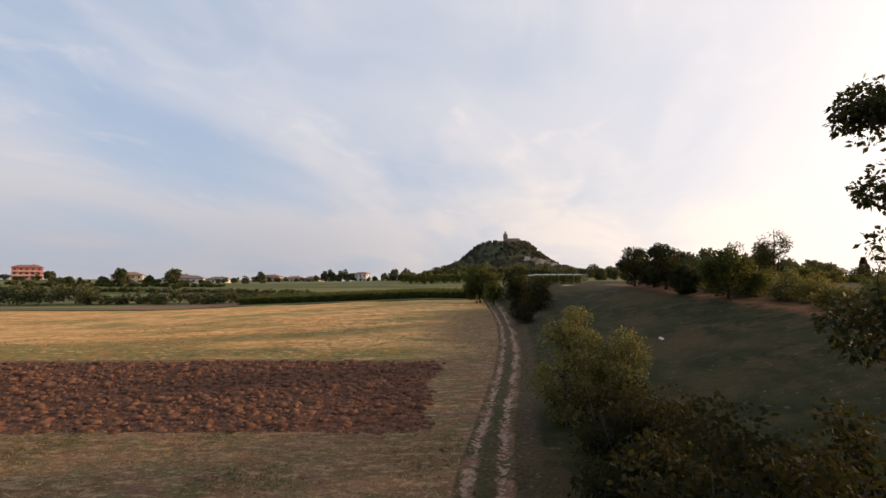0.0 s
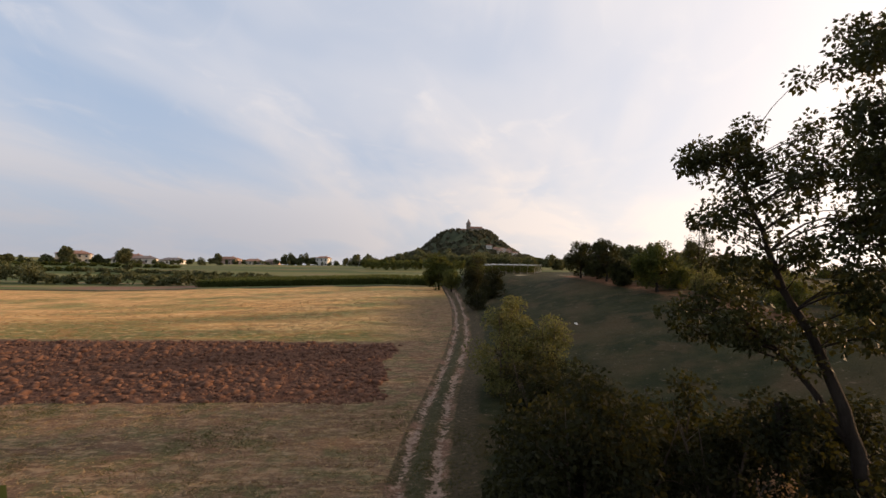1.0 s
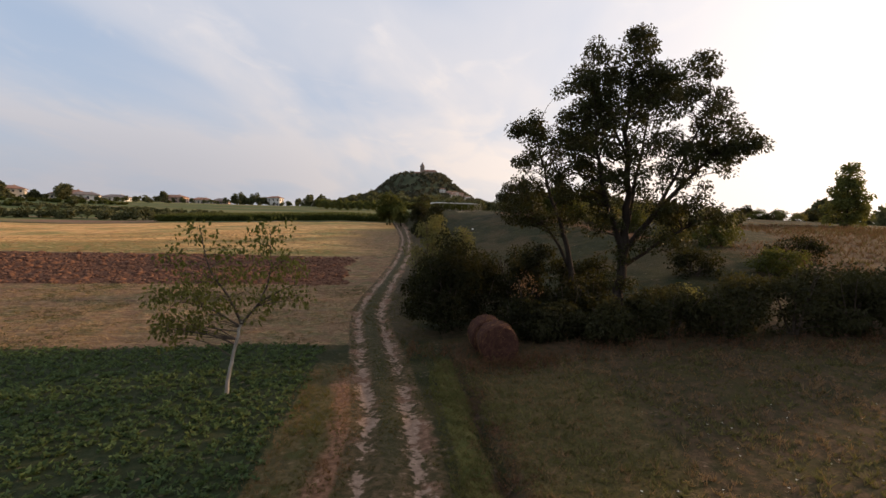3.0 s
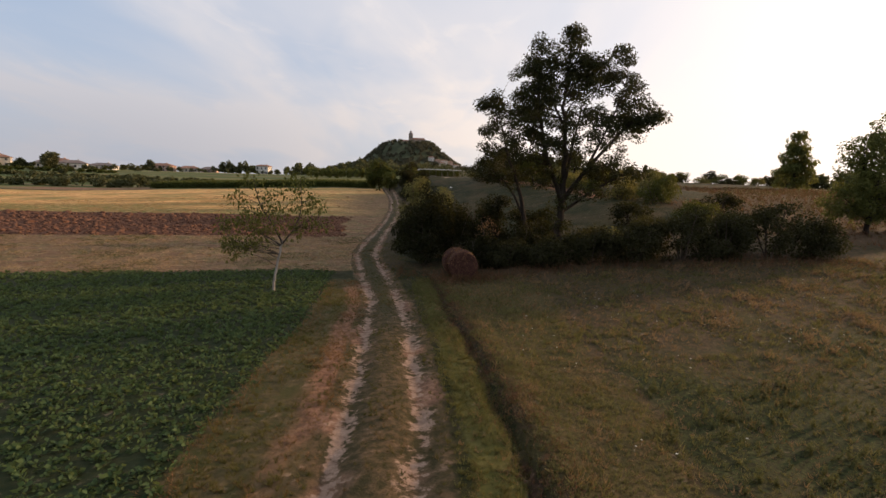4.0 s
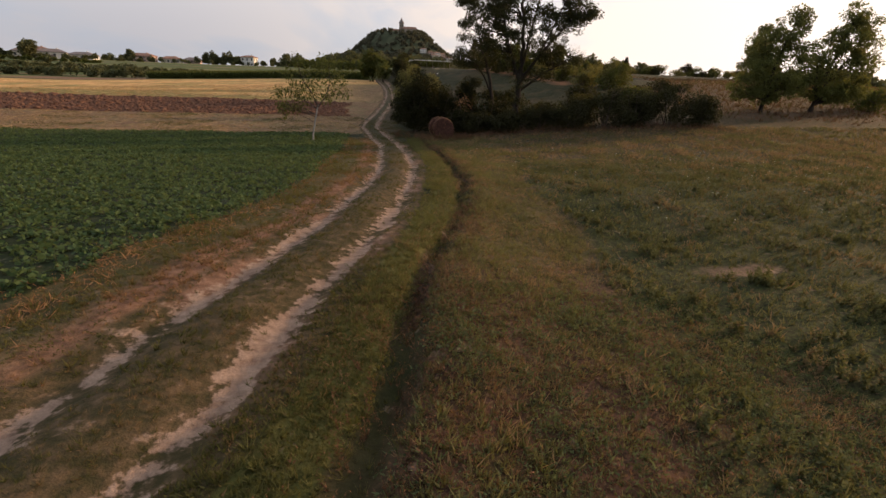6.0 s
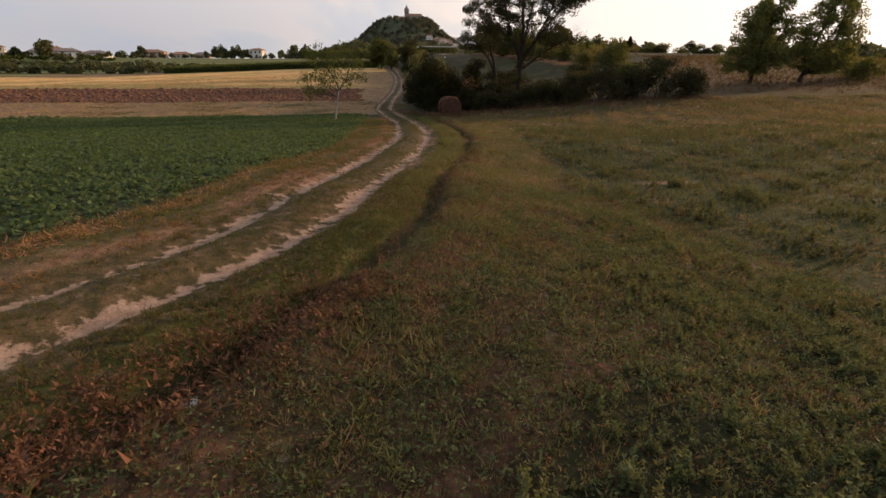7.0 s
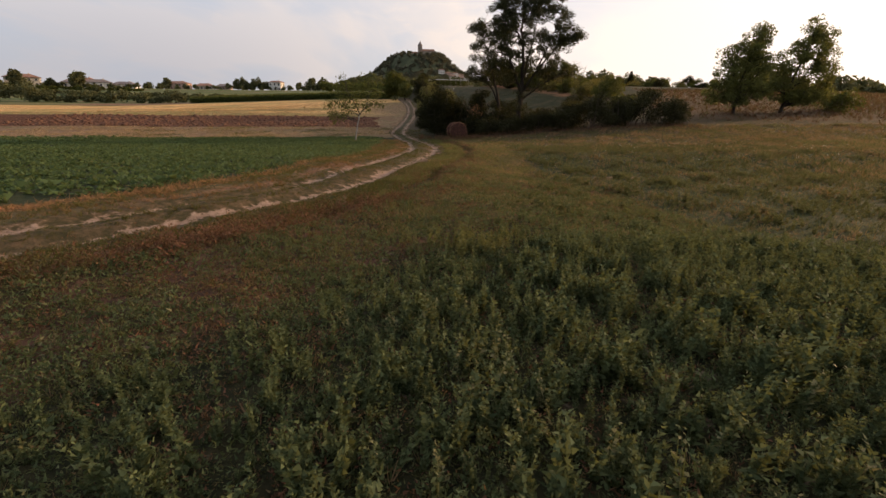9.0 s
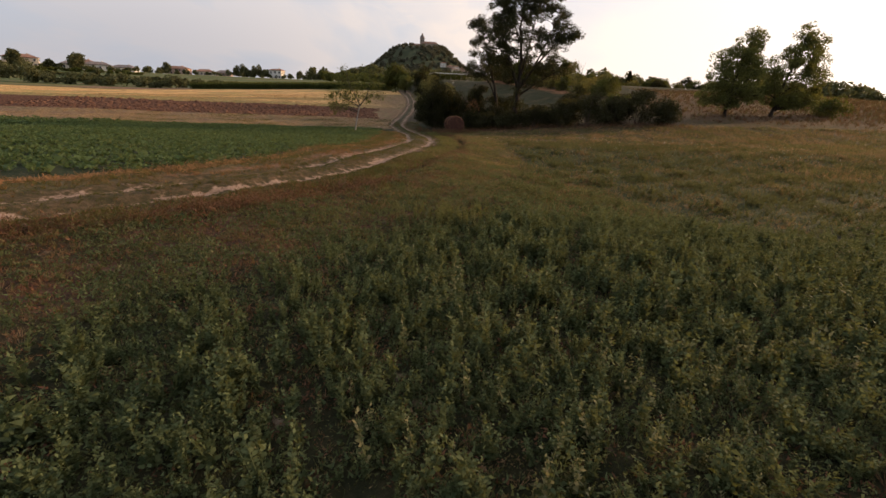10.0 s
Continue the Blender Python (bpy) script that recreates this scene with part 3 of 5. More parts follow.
def scatter(name, templates, x, y, size, mat, label, rng, lean=.15, sink=0.02, category="plants", kind="stuff", zs=None, tint=None):
    n = len(x)
    z = ground_height(x, y) - sink if zs is None else zs
    pick, yaw = rng.integers(0, len(templates), n), rng.uniform(0, 2 * np.pi, n)
    tint = rng.uniform(0, 1, n) if tint is None else tint
    slant = rng.normal(0, lean, (n, 2))
    vs, fs, ts, start = [], [], [], 0
    for k, (tv, tf) in enumerate(templates):
        i = np.nonzero(pick == k)[0]
        if not len(i):
            continue
        c, s = np.cos(yaw[i])[:, None], np.sin(yaw[i])[:, None]
        v = tv[None] * size[i][:, None, None]
        px = v[..., 0] * c - v[..., 1] * s + slant[i, :1] * v[..., 2] + x[i][:, None]
        py = v[..., 0] * s + v[..., 1] * c + slant[i, 1:] * v[..., 2] + y[i][:, None]
        vs.append(np.stack([px, py, v[..., 2] + z[i][:, None]], -1).reshape(-1, 3))
        fs.append((tf[None] + np.arange(len(i))[:, None, None] * len(tv)).reshape(-1, tf.shape[1]) + start)
        ts.append(np.repeat(tint[i], len(tv)))
        start += len(vs[-1])
    ob = new(name, mesh_of(name, np.concatenate(vs), np.concatenate(fs), mat, np.concatenate(ts)))
    return tagged(ob, label, category, "", kind)


def tuft_template(rng, blades=7, spread=.35, thin=.035):
    return template(rng, [((rng.normal(0, .06), rng.normal(0, .06), 0), (rng.normal(0, spread), rng.normal(0, spread), 1), rng.uniform(.5, 1), thin) for _ in range(blades)], True)


def weed_template(rng, leaves=16, leaf=.2, stems=2, tri=True):
    rows = []
    for _ in range(stems):
        top = np.array([rng.normal(0, .16), rng.normal(0, .16), rng.uniform(.55, 1)])
        foot = np.array([rng.normal(0, .05), rng.normal(0, .05), 0])
        rows.append((foot, top - foot, np.linalg.norm(top - foot), .013))
        for u in np.linspace(.15, 1, leaves // stems):
            a = rng.uniform(0, 2 * np.pi)
            rows.append((foot + (top - foot) * u, (math.cos(a), math.sin(a), rng.uniform(.3, 1.6)), leaf * rng.uniform(.7, 1.2) * (1.15 - .5 * u), leaf * .36 * (1.15 - .5 * u)))
    return template(rng, rows, tri)


def bushy_template(rng, stems=7, leaves=12, leaf=.125, tri=False, spread=.16):
    """A bushy upright herb: several leafy stems from one root, small oval leaves all the way up."""
    rows = []
    for _ in range(stems):
        a, q = rng.uniform(0, 2 * np.pi), rng.uniform(.2, 1)
        foot = np.array([.04 * math.cos(a), .04 * math.sin(a), 0])
        top = np.array([q * spread * math.cos(a), q * spread * math.sin(a), rng.uniform(.55, 1) * (1.05 - .25 * q)])
        rows.append((foot, top - foot, np.linalg.norm(top - foot), .012))
        for u in np.linspace(.18, 1, leaves):
            b = rng.uniform(0, 2 * np.pi)
            long = leaf * rng.uniform(.7, 1.25) * (1.2 - .6 * u)
            rows.append((foot + (top - foot) * (u + rng.normal(0, .02)), (math.cos(b), math.sin(b), rng.uniform(.0, 1.2)), long, long * .52))
    return template(rng, rows, tri)


def mat_template(rng, leaves=16, leaf=.26):
    """Small leaves and bits that lie low over a round patch."""
    rows = []
    for _ in range(leaves):
        a, q = rng.uniform(0, 2 * np.pi), rng.uniform(0, 1) ** .5
        rows.append(((q * math.cos(a), q * math.sin(a), rng.uniform(0, .4) * (1.1 - q)), (rng.normal(), rng.normal(), rng.uniform(.1, 1.3)), leaf * rng.uniform(.6, 1.4), leaf * rng.uniform(.25, .5)))
    return template(rng, rows, True)


def rosette_template(rng, leaves=9, tri=True):
    rows = []
    for _ in range(leaves):
        a = rng.uniform(0, 2 * np.pi)
        h = rng.uniform(.1, .55)
        rows.append(((.12 * math.cos(a), .12 * math.sin(a), h * .8), (math.cos(a), math.sin(a), rng.uniform(.2, .9)), rng.uniform(.35, .6), rng.uniform(.26, .40)))
    return template(rng, rows, tri)


# ---- ground ----
def axis(fine_a, fine_b, step, lo, hi, grow=1.13):
    vals = list(np.arange(fine_a, fine_b, step))
    d, v = step, fine_b
    while v < hi:
        vals.append(v)
        d *= grow
        v += d
    vals.append(hi)
    d, v = step, fine_a
    while v > lo:
        d *= grow
        v -= d
        vals.append(max(v, lo))
    return np.array(sorted(set(vals)))


def ground():
    xs, ys = axis(-12, 8, .17, -2600, 2600, 1.12), axis(-46, 39, .22, -700, 3200, 1.08)
    gx, gy = np.meshgrid(xs, ys)
    x, y = gx.ravel(), gy.ravel()
    v = np.stack([x, y, ground_height(x, y)], 1)
    i, j = np.meshgrid(np.arange(len(ys) - 1), np.arange(len(xs) - 1), indexing="ij")
    k = len(xs)
    f = np.stack([i * k + j, i * k + j + 1, (i + 1) * k + j + 1, (i + 1) * k + j], -1).reshape(-1, 4)
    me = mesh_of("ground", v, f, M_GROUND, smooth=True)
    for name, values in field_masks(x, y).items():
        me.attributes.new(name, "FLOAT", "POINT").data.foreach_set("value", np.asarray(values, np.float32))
    return tagged(new("ground", me), "dry farmland with a rutted earth track between fields", "ground", "", "structure")


ground()


def foot(x, y, sink=.06):
    return (x, y, float(ground_height(x, y)) - sink)


# ---- the big oak and the hedge beside the track ----
OAK = foot(13.5, 5.2, .1)
make_tree("oak_tree", OAK,
          [[(0, 0, 0, .30), (.05, .05, 2.2, .25), (.15, .1, 4.4, .22), (.1, 0, 7.5, .16), (-.3, -.3, 10.5, .10), (-.2, -.4, 13.6, .03)],
           [(.2, .2, 3.9, .17), (-1.0, -.2, 6.2, .12), (-2.0, -.6, 9.0, .08), (-2.4, -.8, 11.5, .03)],
           [(.3, .2, 4.2, .17), (1.5, -.5, 6.2, .12), (2.8, -1.2, 8.0, .08), (3.9, -1.6, 9.3, .04), (5.0, -1.8, 9.7, .015)],
           [(1.5, -.5, 6.3, .10), (2.5, -.9, 8.8, .06), (3.3, -1.1, 11.0, .035), (3.5, -1.1, 13.0, .012)],
           [(.1, 0, 8.5, .08), (-1.2, -.3, 10.4, .05), (-2.4, -.4, 12.2, .015)],
           [(.1, .2, 3.2, .12), (1.8, -.4, 4.6, .08), (3.6, -.6, 5.7, .04), (4.8, -.7, 6.2, .012)],
           [(.3, .2, 5.5, .12), (1.2, .9, 8.4, .08), (1.8, 1.2, 11.4, .03)],
           [(-1.5, 1.8, 0, .2), (-1.6, 2.0, 2.4, .17), (-2.0, 2.5, 4.8, .13), (-2.7, 3.3, 7.2, .09), (-3.4, 3.9, 10.2, .03)],
           [(-1.6, 2.0, 2.6, .12), (-2.4, 2.9, 4.6, .07), (-3.4, 3.6, 5.9, .04), (-4.5, 4.0, 6.3, .02)]],
          [(-.2, -.3, 9.8, 2.7, 2.6, 2.7, 100), (.1, -.4, 12.9, 1.6, 1.6, 1.3, 34), (.2, -.4, 14.4, .8, .8, .7, 12), (-2.3, -.4, 11.2, 1.5, 1.6, 1.7, 44), (-1.6, -.4, 13.2, .9, 1.0, .9, 14), (1.9, -.2, 12.4, 1.4, 1.5, 1.5, 38), (3.0, -.9, 13.0, .7, .8, .8, 10),
           (-2.0, -.2, 8.4, 2.0, 2.1, 2.0, 42), (2.5, -.8, 8.4, 1.9, 2.2, 1.9, 46), (3.5, -1.2, 11.0, 1.2, 1.3, 1.3, 24), (4.0, -1.7, 9.5, 1.3, 1.4, 1.0, 28), (5.0, -1.8, 9.6, .7, .8, .6, 10), (-2.0, .6, 7.3, 1.6, 1.6, 1.4, 18), (-1.4, .4, 5.9, 1.5, 1.5, .9, 10), (-2.1, 1.5, 12.3, 1.0, 1.0, 1.2, 16),
           (-3.75, 3.8, 10.0, 1.05, 1.2, 1.75, 36), (-1.6, 2.6, 10.3, 1.1, 1.2, 1.2, 20), (-1.9, 2.6, 9.0, 1.5, 1.6, 1.7, 20), (-3.3, 3.6, 7.4, 1.6, 1.6, 1.3, 17), (-3.9, 3.9, 5.9, 1.6, 1.4, .8, 24),
           (-2.4, 2.6, 5.6, 1.4, 1.4, .8, 12), (3.2, -.6, 6.0, 2.2, 1.8, .9, 32), (.5, .2, 6.4, 1.9, 1.7, 1.2, 15), (1.6, -.6, 4.7, 1.4, 1.2, .6, 10), (.1, .1, 3.2, .7, .7, 1.2, 8)],
          .135, 112, .44, M_BARK, M_OAK, "tall dark oak with two trunks behind the hedge", seed=3, limb=.035)

make_tree("ivy_stump", foot(9.9, 7.4),
          [[(0, 0, 0, .22), (0, 0, 2.5, .2), (.05, 0, 4.4, .14)]],
          [(0, 0, 3.9, .75, .7, .9, 12), (0, 0, 2.2, .55, .55, 1.4, 10)],
          .13, 170, .42, M_BARK, M_BUSH_SHADED, "cut-off tree stump wrapped in dark ivy", "tree", seed=5)


def shrub(name, x, y, rx, ry, h, leaf, per, mat, label, seed, clumps=26, group="", bark=M_TWIG, clump=.62, lift=.0, category="shrub"):
    rng = np.random.default_rng(seed)
    stems = []
    for _ in range(5):
        a, q = rng.uniform(0, 6.28), rng.uniform(.2, .7)
        stems.append([(.15 * math.cos(a), .15 * math.sin(a), 0, .05), (q * rx * .5 * math.cos(a), q * ry * .5 * math.sin(a), h * .4, .035), (q * rx * math.cos(a), q * ry * math.sin(a), h * .85, .012)])
    lobes = [(0, 0, h * .42 + lift, rx * .85, ry * .85, h * .40, clumps), (rx * .2, 0, h * .72 + lift, rx * .5, ry * .5, h * .24, clumps // 3)]
    return make_tree(name, foot(x, y), stems, lobes, leaf, per, clump, bark, mat, label, category, group, seed, .1, .03, .3)


shrub("dark_bush", 5.0, 8.0, 2.3, 2.4, 5.4, .15, 230, M_BUSH_SHADED, "large dense dark green bush beside the track", 11, 46, clump=.72)
shrub("dark_bush", 7.4, 9.8, 2.0, 1.9, 4.4, .14, 200, M_BUSH_SHADED, "dense dark bush in the hedge behind the bales", 12, 28)
shrub("dark_bush", 5.6, 12.6, 2.0, 2.2, 3.6, .14, 190, M_BUSH_SHADED, "dense dark bush beside the track", 13, 28)
shrub("dark_bush", 7.6, 14.6, 2.2, 2.0, 3.4, .14, 170, M_BUSH_SHADED, "dark bush with dry stems in the hedge", 14, 24)
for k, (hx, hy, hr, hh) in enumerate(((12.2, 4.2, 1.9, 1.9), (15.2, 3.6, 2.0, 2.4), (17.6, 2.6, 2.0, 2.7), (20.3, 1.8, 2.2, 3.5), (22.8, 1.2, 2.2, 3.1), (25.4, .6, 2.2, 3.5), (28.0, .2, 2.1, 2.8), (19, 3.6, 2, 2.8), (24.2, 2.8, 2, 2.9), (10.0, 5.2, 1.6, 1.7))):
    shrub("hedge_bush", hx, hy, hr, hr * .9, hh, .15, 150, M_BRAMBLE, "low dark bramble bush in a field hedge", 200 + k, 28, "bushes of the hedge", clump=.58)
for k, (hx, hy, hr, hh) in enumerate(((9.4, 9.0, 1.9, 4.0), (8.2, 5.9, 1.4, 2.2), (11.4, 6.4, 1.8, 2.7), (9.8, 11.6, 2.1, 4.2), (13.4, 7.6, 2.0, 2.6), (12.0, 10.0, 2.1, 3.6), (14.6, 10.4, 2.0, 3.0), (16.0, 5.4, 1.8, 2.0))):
    shrub("undergrowth_bush", hx, hy, hr, hr, hh, .165, 110, M_BUSH_SHADED, "dark bramble thicket under the oak", 45 + k, 24, "thicket under the oak", clump=.55)
shrub("yellow_bush", 6.5, 24.4, 2.3, 2.3, 6.3, .15, 190, M_YELLOW, "tall bush with yellow-green autumn leaves beside the track", 31, 40, clump=.68)
shrub("yellow_bush", 8.8, 23.4, 1.9, 1.8, 4.9, .15, 170, M_YELLOW, "bush turning yellow and orange beside the track", 32, 24)
shrub("hedge_bush", 7.4, 26.5, 1.6, 2.0, 3.2, .15, 150, M_BUSH_SHADED, "dark bush in the hedge beside the track", 33, 22, "bushes of the hedge")
shrub("hedge_bush", 6.6, 16.6, 1.5, 1.6, 3.6, .14, 180, M_BUSH_SHADED, "dark bush in the hedge beside the track", 34, 22, "bushes of the hedge")
shrub("dark_bush", 8.4, 17.4, 2.0, 2.0, 3.4, .14, 170, M_BUSH_SHADED, "dark bush in front of the yellowing ones", 38, 26)
shrub("dark_bush", 6.9, 19.6, 1.9, 1.9, 3.9, .15, 150, M_BUSH_SHADED, "dark bush in front of the yellowing ones", 39, 24)
shrub("dark_bush", 11.2, 72, 2.6, 3.0, 6.0, .24, 150, M_BUSH_SHADED, "tall dark bush where the track bends", 35, 34, clump=.9)
shrub("dark_bush", 13.2, 66, 2.4, 2.8, 4.6, .22, 150, M_BUSH_SHADED, "broad dark bush where the track bends", 236, 30, clump=.85)
shrub("hedge_bush", 9.9, 58, 1.5, 2.0, 2.6, .2, 110, M_BUSH_SHADED, "low dark bush beside the track", 36, 20, "bushes of the hedge", clump=.7)
shrub("orange_bush", 18.2, 6.4, 1.2, 1.0, 1.5, .13, 120, M_YELLOW, "low sunlit bush with orange leaves under the oak", 37, 16)
for k, (hx, hy, hr, hh) in enumerate(((23.5, 12.5, 2.2, 2.2), (28.5, 11, 2.4, 1.9), (33.5, 14, 2.6, 2.0), (31.0, 20, 2.2, 2.2))):
    shrub("scrub_bush", hx, hy, hr, hr * .9, hh, .17, 120, M_GREEN if k % 2 else M_BUSH_SHADED, "rounded scrub bush on the dry slope", 60 + k, 20, "scrub on the slope", clump=.6)

# dry dead stems between the bush and the oak
make_tree("dead_shrub", foot(8.7, 6.3), [[(0, 0, 0, .05), (.1, 0, 1.6, .03), (-.2, .1, 3.1, .01)], [(0, 0, .2, .04), (.5, .2, 1.8, .02), (.8, .1, 2.8, .008)]],
          [(.1, 0, 2.5, .7, .6, .7, 12)], .09, 26, .4, M_TWIG, M_DRY, "dry half-bare shrub with pale dead leaves", "shrub", seed=41)

# ---- young tree in the field ----
make_tree("young_tree", foot(-3.7, -.35),
          [[(0, 0, 0, .07), (.10, .05, .9, .058), (.32, .1, 1.9, .052), (.45, .1, 2.5, .048)],
           [(.45, .1, 2.4, .05), (.1, 0, 3.3, .036), (-.5, -.1, 4.2, .022), (-.8, 0, 5.6, .008)],
           [(.45, .1, 2.4, .045), (1.0, .2, 3.1, .034), (1.35, .2, 4.0, .022), (1.3, .3, 5.5, .008)],
           [(.40, .1, 2.3, .04), (-.4, .3, 2.8, .026), (-1.6, .5, 3.1, .012), (-2.1, .5, 2.6, .006)],
           [(1.0, .2, 3.1, .025), (2.0, .1, 3.7, .014), (2.6, 0, 3.7, .006)]],
          [(-.8, 0, 4.2, 1.3, 1.3, 1.0, 17), (1.3, .2, 4.5, 1.1, 1.1, .9, 13), (-1.5, .3, 2.9, 1.2, 1.1, .8, 18), (-1.9, .3, 2.1, .7, .7, .6, 7), (.2, -.2, 3.4, 1.6, 1.4, .7, 14), (-.8, 0, 5.5, .4, .4, .4, 3), (1.3, .3, 5.6, .45, .4, .3, 3), (2.2, 0, 3.5, .5, .6, .4, 4)],
          .135, 38, .5, M_PALE_BARK, M_SAPLING, "young pale-trunked tree with sparse drooping leaves", seed=43, droop=.9, limb=.02, twig=M_TWIG)

# ---- round bales ----
def bale_mesh(radius, length, seed):
    rng = np.random.default_rng(seed)
    rings = [(0, 0), (.35, .015), (.62, -.02), (.84, .02), (.95, .0), (1.0, .05), (1.0, .30), (1.012, .5), (1.0, .70), (1.0, .95), (.95, 1.0), (.84, .98), (.62, 1.02), (.35, .985), (0, 1)]
    n = 36
    v = []
    for q, u in rings:
        for k in range(n):
            a = 2 * math.pi * k / n
            r = radius * q * (1 + rng.normal(0, .012)) * (1 - .05 * max(0, -math.sin(a)) ** 3)
            v.append((r * math.cos(a), (u - .5) * length + rng.normal(0, .012), r * math.sin(a) + radius * .94))
    f = [(i * n + k, i * n + (k + 1) % n, (i + 1) * n + (k + 1) % n, (i + 1) * n + k) for i in range(len(rings) - 1) for k in range(n)]
    return mesh_of("bale_body", v, f, M_BALE, smooth=True)


def bale(x, y, yaw, seed, label):
    root = thing("round_bale", foot(x, y, .05), label, "bale", "round bales at the hedge", yaw=yaw)
    body = part("bale_body", bale_mesh(.84, 1.22, seed), root)
    rng = np.random.default_rng(seed + 1)
    n = 900
    a, u = rng.uniform(0, 2 * np.pi, n), rng.uniform(-.62, .62, n)
    face = rng.uniform(0, 1, n) < .4
    r = np.where(face, .84 * np.sqrt(rng.uniform(0, 1, n)), .835)
    p = np.stack([r * np.cos(a), np.where(face, -.61, u), r * np.sin(a) + .79], 1)
    d = np.stack([-np.sin(a), rng.normal(0, .35, n), np.cos(a)], 1) + rng.normal(0, .18, (n, 3))
    part("loose_straw", mesh_of("loose_straw", *leaf_quads(p, d, .22, .012, rng, .05), M_DRY), body)


bale(6.45, 2.85, -8, 1, "weathered brown round straw bale at the hedge")
bale(6.4, 4.25, -4, 2, "weathered brown round straw bale against the bushes")

# ---- trees on the terrace and in the meadow ----
def round_tree(name, x, y, h, r, leaf, per, mat, label, seed, clumps=40, group="", trunk=.16, bare=.22, clump=None, bark=M_BARK, lean=0.0):
    rng = np.random.default_rng(seed)
    stems = [[(0, 0, 0, trunk), (rng.normal(0, .2), rng.normal(0, .2), h * .35, trunk * .75), (lean, rng.normal(0, .3), h * .7, trunk * .4), (lean, 0, h * .95, .03)]]
    for _ in range(4):
        a = rng.uniform(0, 6.28)
        stems.append([(0, 0, h * .3, trunk * .5), (r * .4 * math.cos(a), r * .4 * math.sin(a), h * .5, trunk * .3), (r * .75 * math.cos(a), r * .75 * math.sin(a), h * .7, .02)])
    mid = h * (bare + 1) / 2
    lobes = [(lean, 0, mid, r * .85, r * .85, h * (1 - bare) * .42, clumps)]
    for _ in range(4):
        a = rng.uniform(0, 6.28)
        lobes.append((lean + r * .5 * math.cos(a), r * .5 * math.sin(a), mid + rng.uniform(-.2, .32) * h * (1 - bare), r * .42, r * .42, h * .16, max(4, clumps // 7)))
    return make_tree(name, foot(x, y), stems, lobes, leaf, per, clump or r * .27, bark, mat, label, "tree", group, seed, .2, .05, .45)


make_tree("field_tree", foot(40.0, 6.0), [[(0, 0, 0, .18), (.2, 0, 3, .14), (.9, .1, 6.4, .08), (2.0, 0, 9.4, .03)], [(.1, 0, 2.0, .09), (1.6, .2, 3.4, .05), (2.6, .3, 4.6, .02)], [(.1, 0, 2.0, .10), (-1.2, -.2, 4.2, .06), (-1.8, -.3, 7, .02)], [(.1, 0, 1.4, .07), (-1.5, 0, 2.2, .04), (-2.6, 0, 2.8, .02)]],
          [(2.2, 0, 9.0, 1.0, 1.2, 1.0, 11), (.8, 0, 7.6, 1.7, 1.7, 1.3, 20), (-1.6, 0, 6.6, 1.2, 1.4, 1.1, 13), (1.5, 0, 5.6, 2.2, 2.2, 1.3, 26), (-1.9, 0, 4.4, 1.5, 1.6, 1.2, 18), (-2.4, 0, 2.5, 1.4, 1.5, 1.1, 17), (.6, 0, 3.2, 2.0, 2.0, 1.3, 24), (2.6, .3, 3.0, 1.3, 1.5, 1.4, 17), (-.6, 0, 1.8, 2.0, 1.8, .7, 12), (1.4, 0, 2.0, 1.7, 1.7, .8, 10)],
          .2, 118, .60, M_BARK, M_FIELD, "spreading green tree at the edge of the meadow", seed=71, shell=.3)
make_tree("field_tree", foot(47.8, 7.4), [[(0, 0, 0, .2), (.6, 0, 3.5, .15), (1.8, .1, 7, .09), (2.4, 0, 10.2, .03)], [(.4, 0, 2.2, .1), (2.9, .2, 5, .06), (4.6, .3, 8.4, .02)], [(.2, 0, 1.8, .1), (-.8, -.2, 4.2, .06), (-1.4, -.3, 6, .02)], [(.3, 0, 1.4, .08), (2.8, 0, 2.4, .05), (5.0, 0, 3.2, .02)]],
          [(2.4, 0, 9.8, 1.2, 1.3, 1.0, 13), (4.6, 0, 8.6, 1.0, 1.2, 1.0, 11), (3.0, 0, 7.4, 2.2, 2.2, 1.4, 27), (.6, 0, 7.0, 1.6, 1.6, 1.3, 16), (-1.4, 0, 5.6, 1.5, 1.6, 1.3, 16), (4.8, 0, 5.4, 1.5, 1.7, 1.5, 20), (2.0, 0, 4.6, 2.4, 2.4, 1.4, 28), (5.2, 0, 2.9, 1.5, 1.6, 1.2, 18), (-1.0, 0, 3.0, 1.7, 1.8, 1.3, 19), (2.2, 0, 2.1, 2.0, 2.0, 1.0, 22), (.4, 0, 1.8, 2.0, 1.8, .7, 11), (3.6, 0, 2.1, 1.7, 1.7, .8, 9)],
          .21, 118, .62, M_BARK, M_FIELD, "broad green tree lit by the low sun", seed=72, shell=.3)
make_tree("field_tree", foot(78, 47), [[(0, 0, 0, .2), (.1, 0, 4, .15), (0, .1, 7, .09), (0, 0, 9.6, .03)], [(0, 0, 2.5, .1), (1.7, .2, 4.4, .06), (2.4, .3, 6, .02)]],
          [(0, 0, 2.4, 3.2, 3.2, 2.2, 34), (0, 0, 5.0, 2.7, 2.7, 2.2, 34), (0, 0, 7.6, 1.8, 1.8, 1.7, 20), (.2, 0, 9.4, .8, .8, .7, 6)],
          .4, 80, .85, M_BARK, M_FIELD, "broad green tree behind the dry slope", seed=74, shell=.2)
shrub("field_bush", 58, 9, 2.6, 2.4, 2.6, .25, 110, M_GREEN, "green bush at the far side of the meadow", 75, 20, clump=.8)

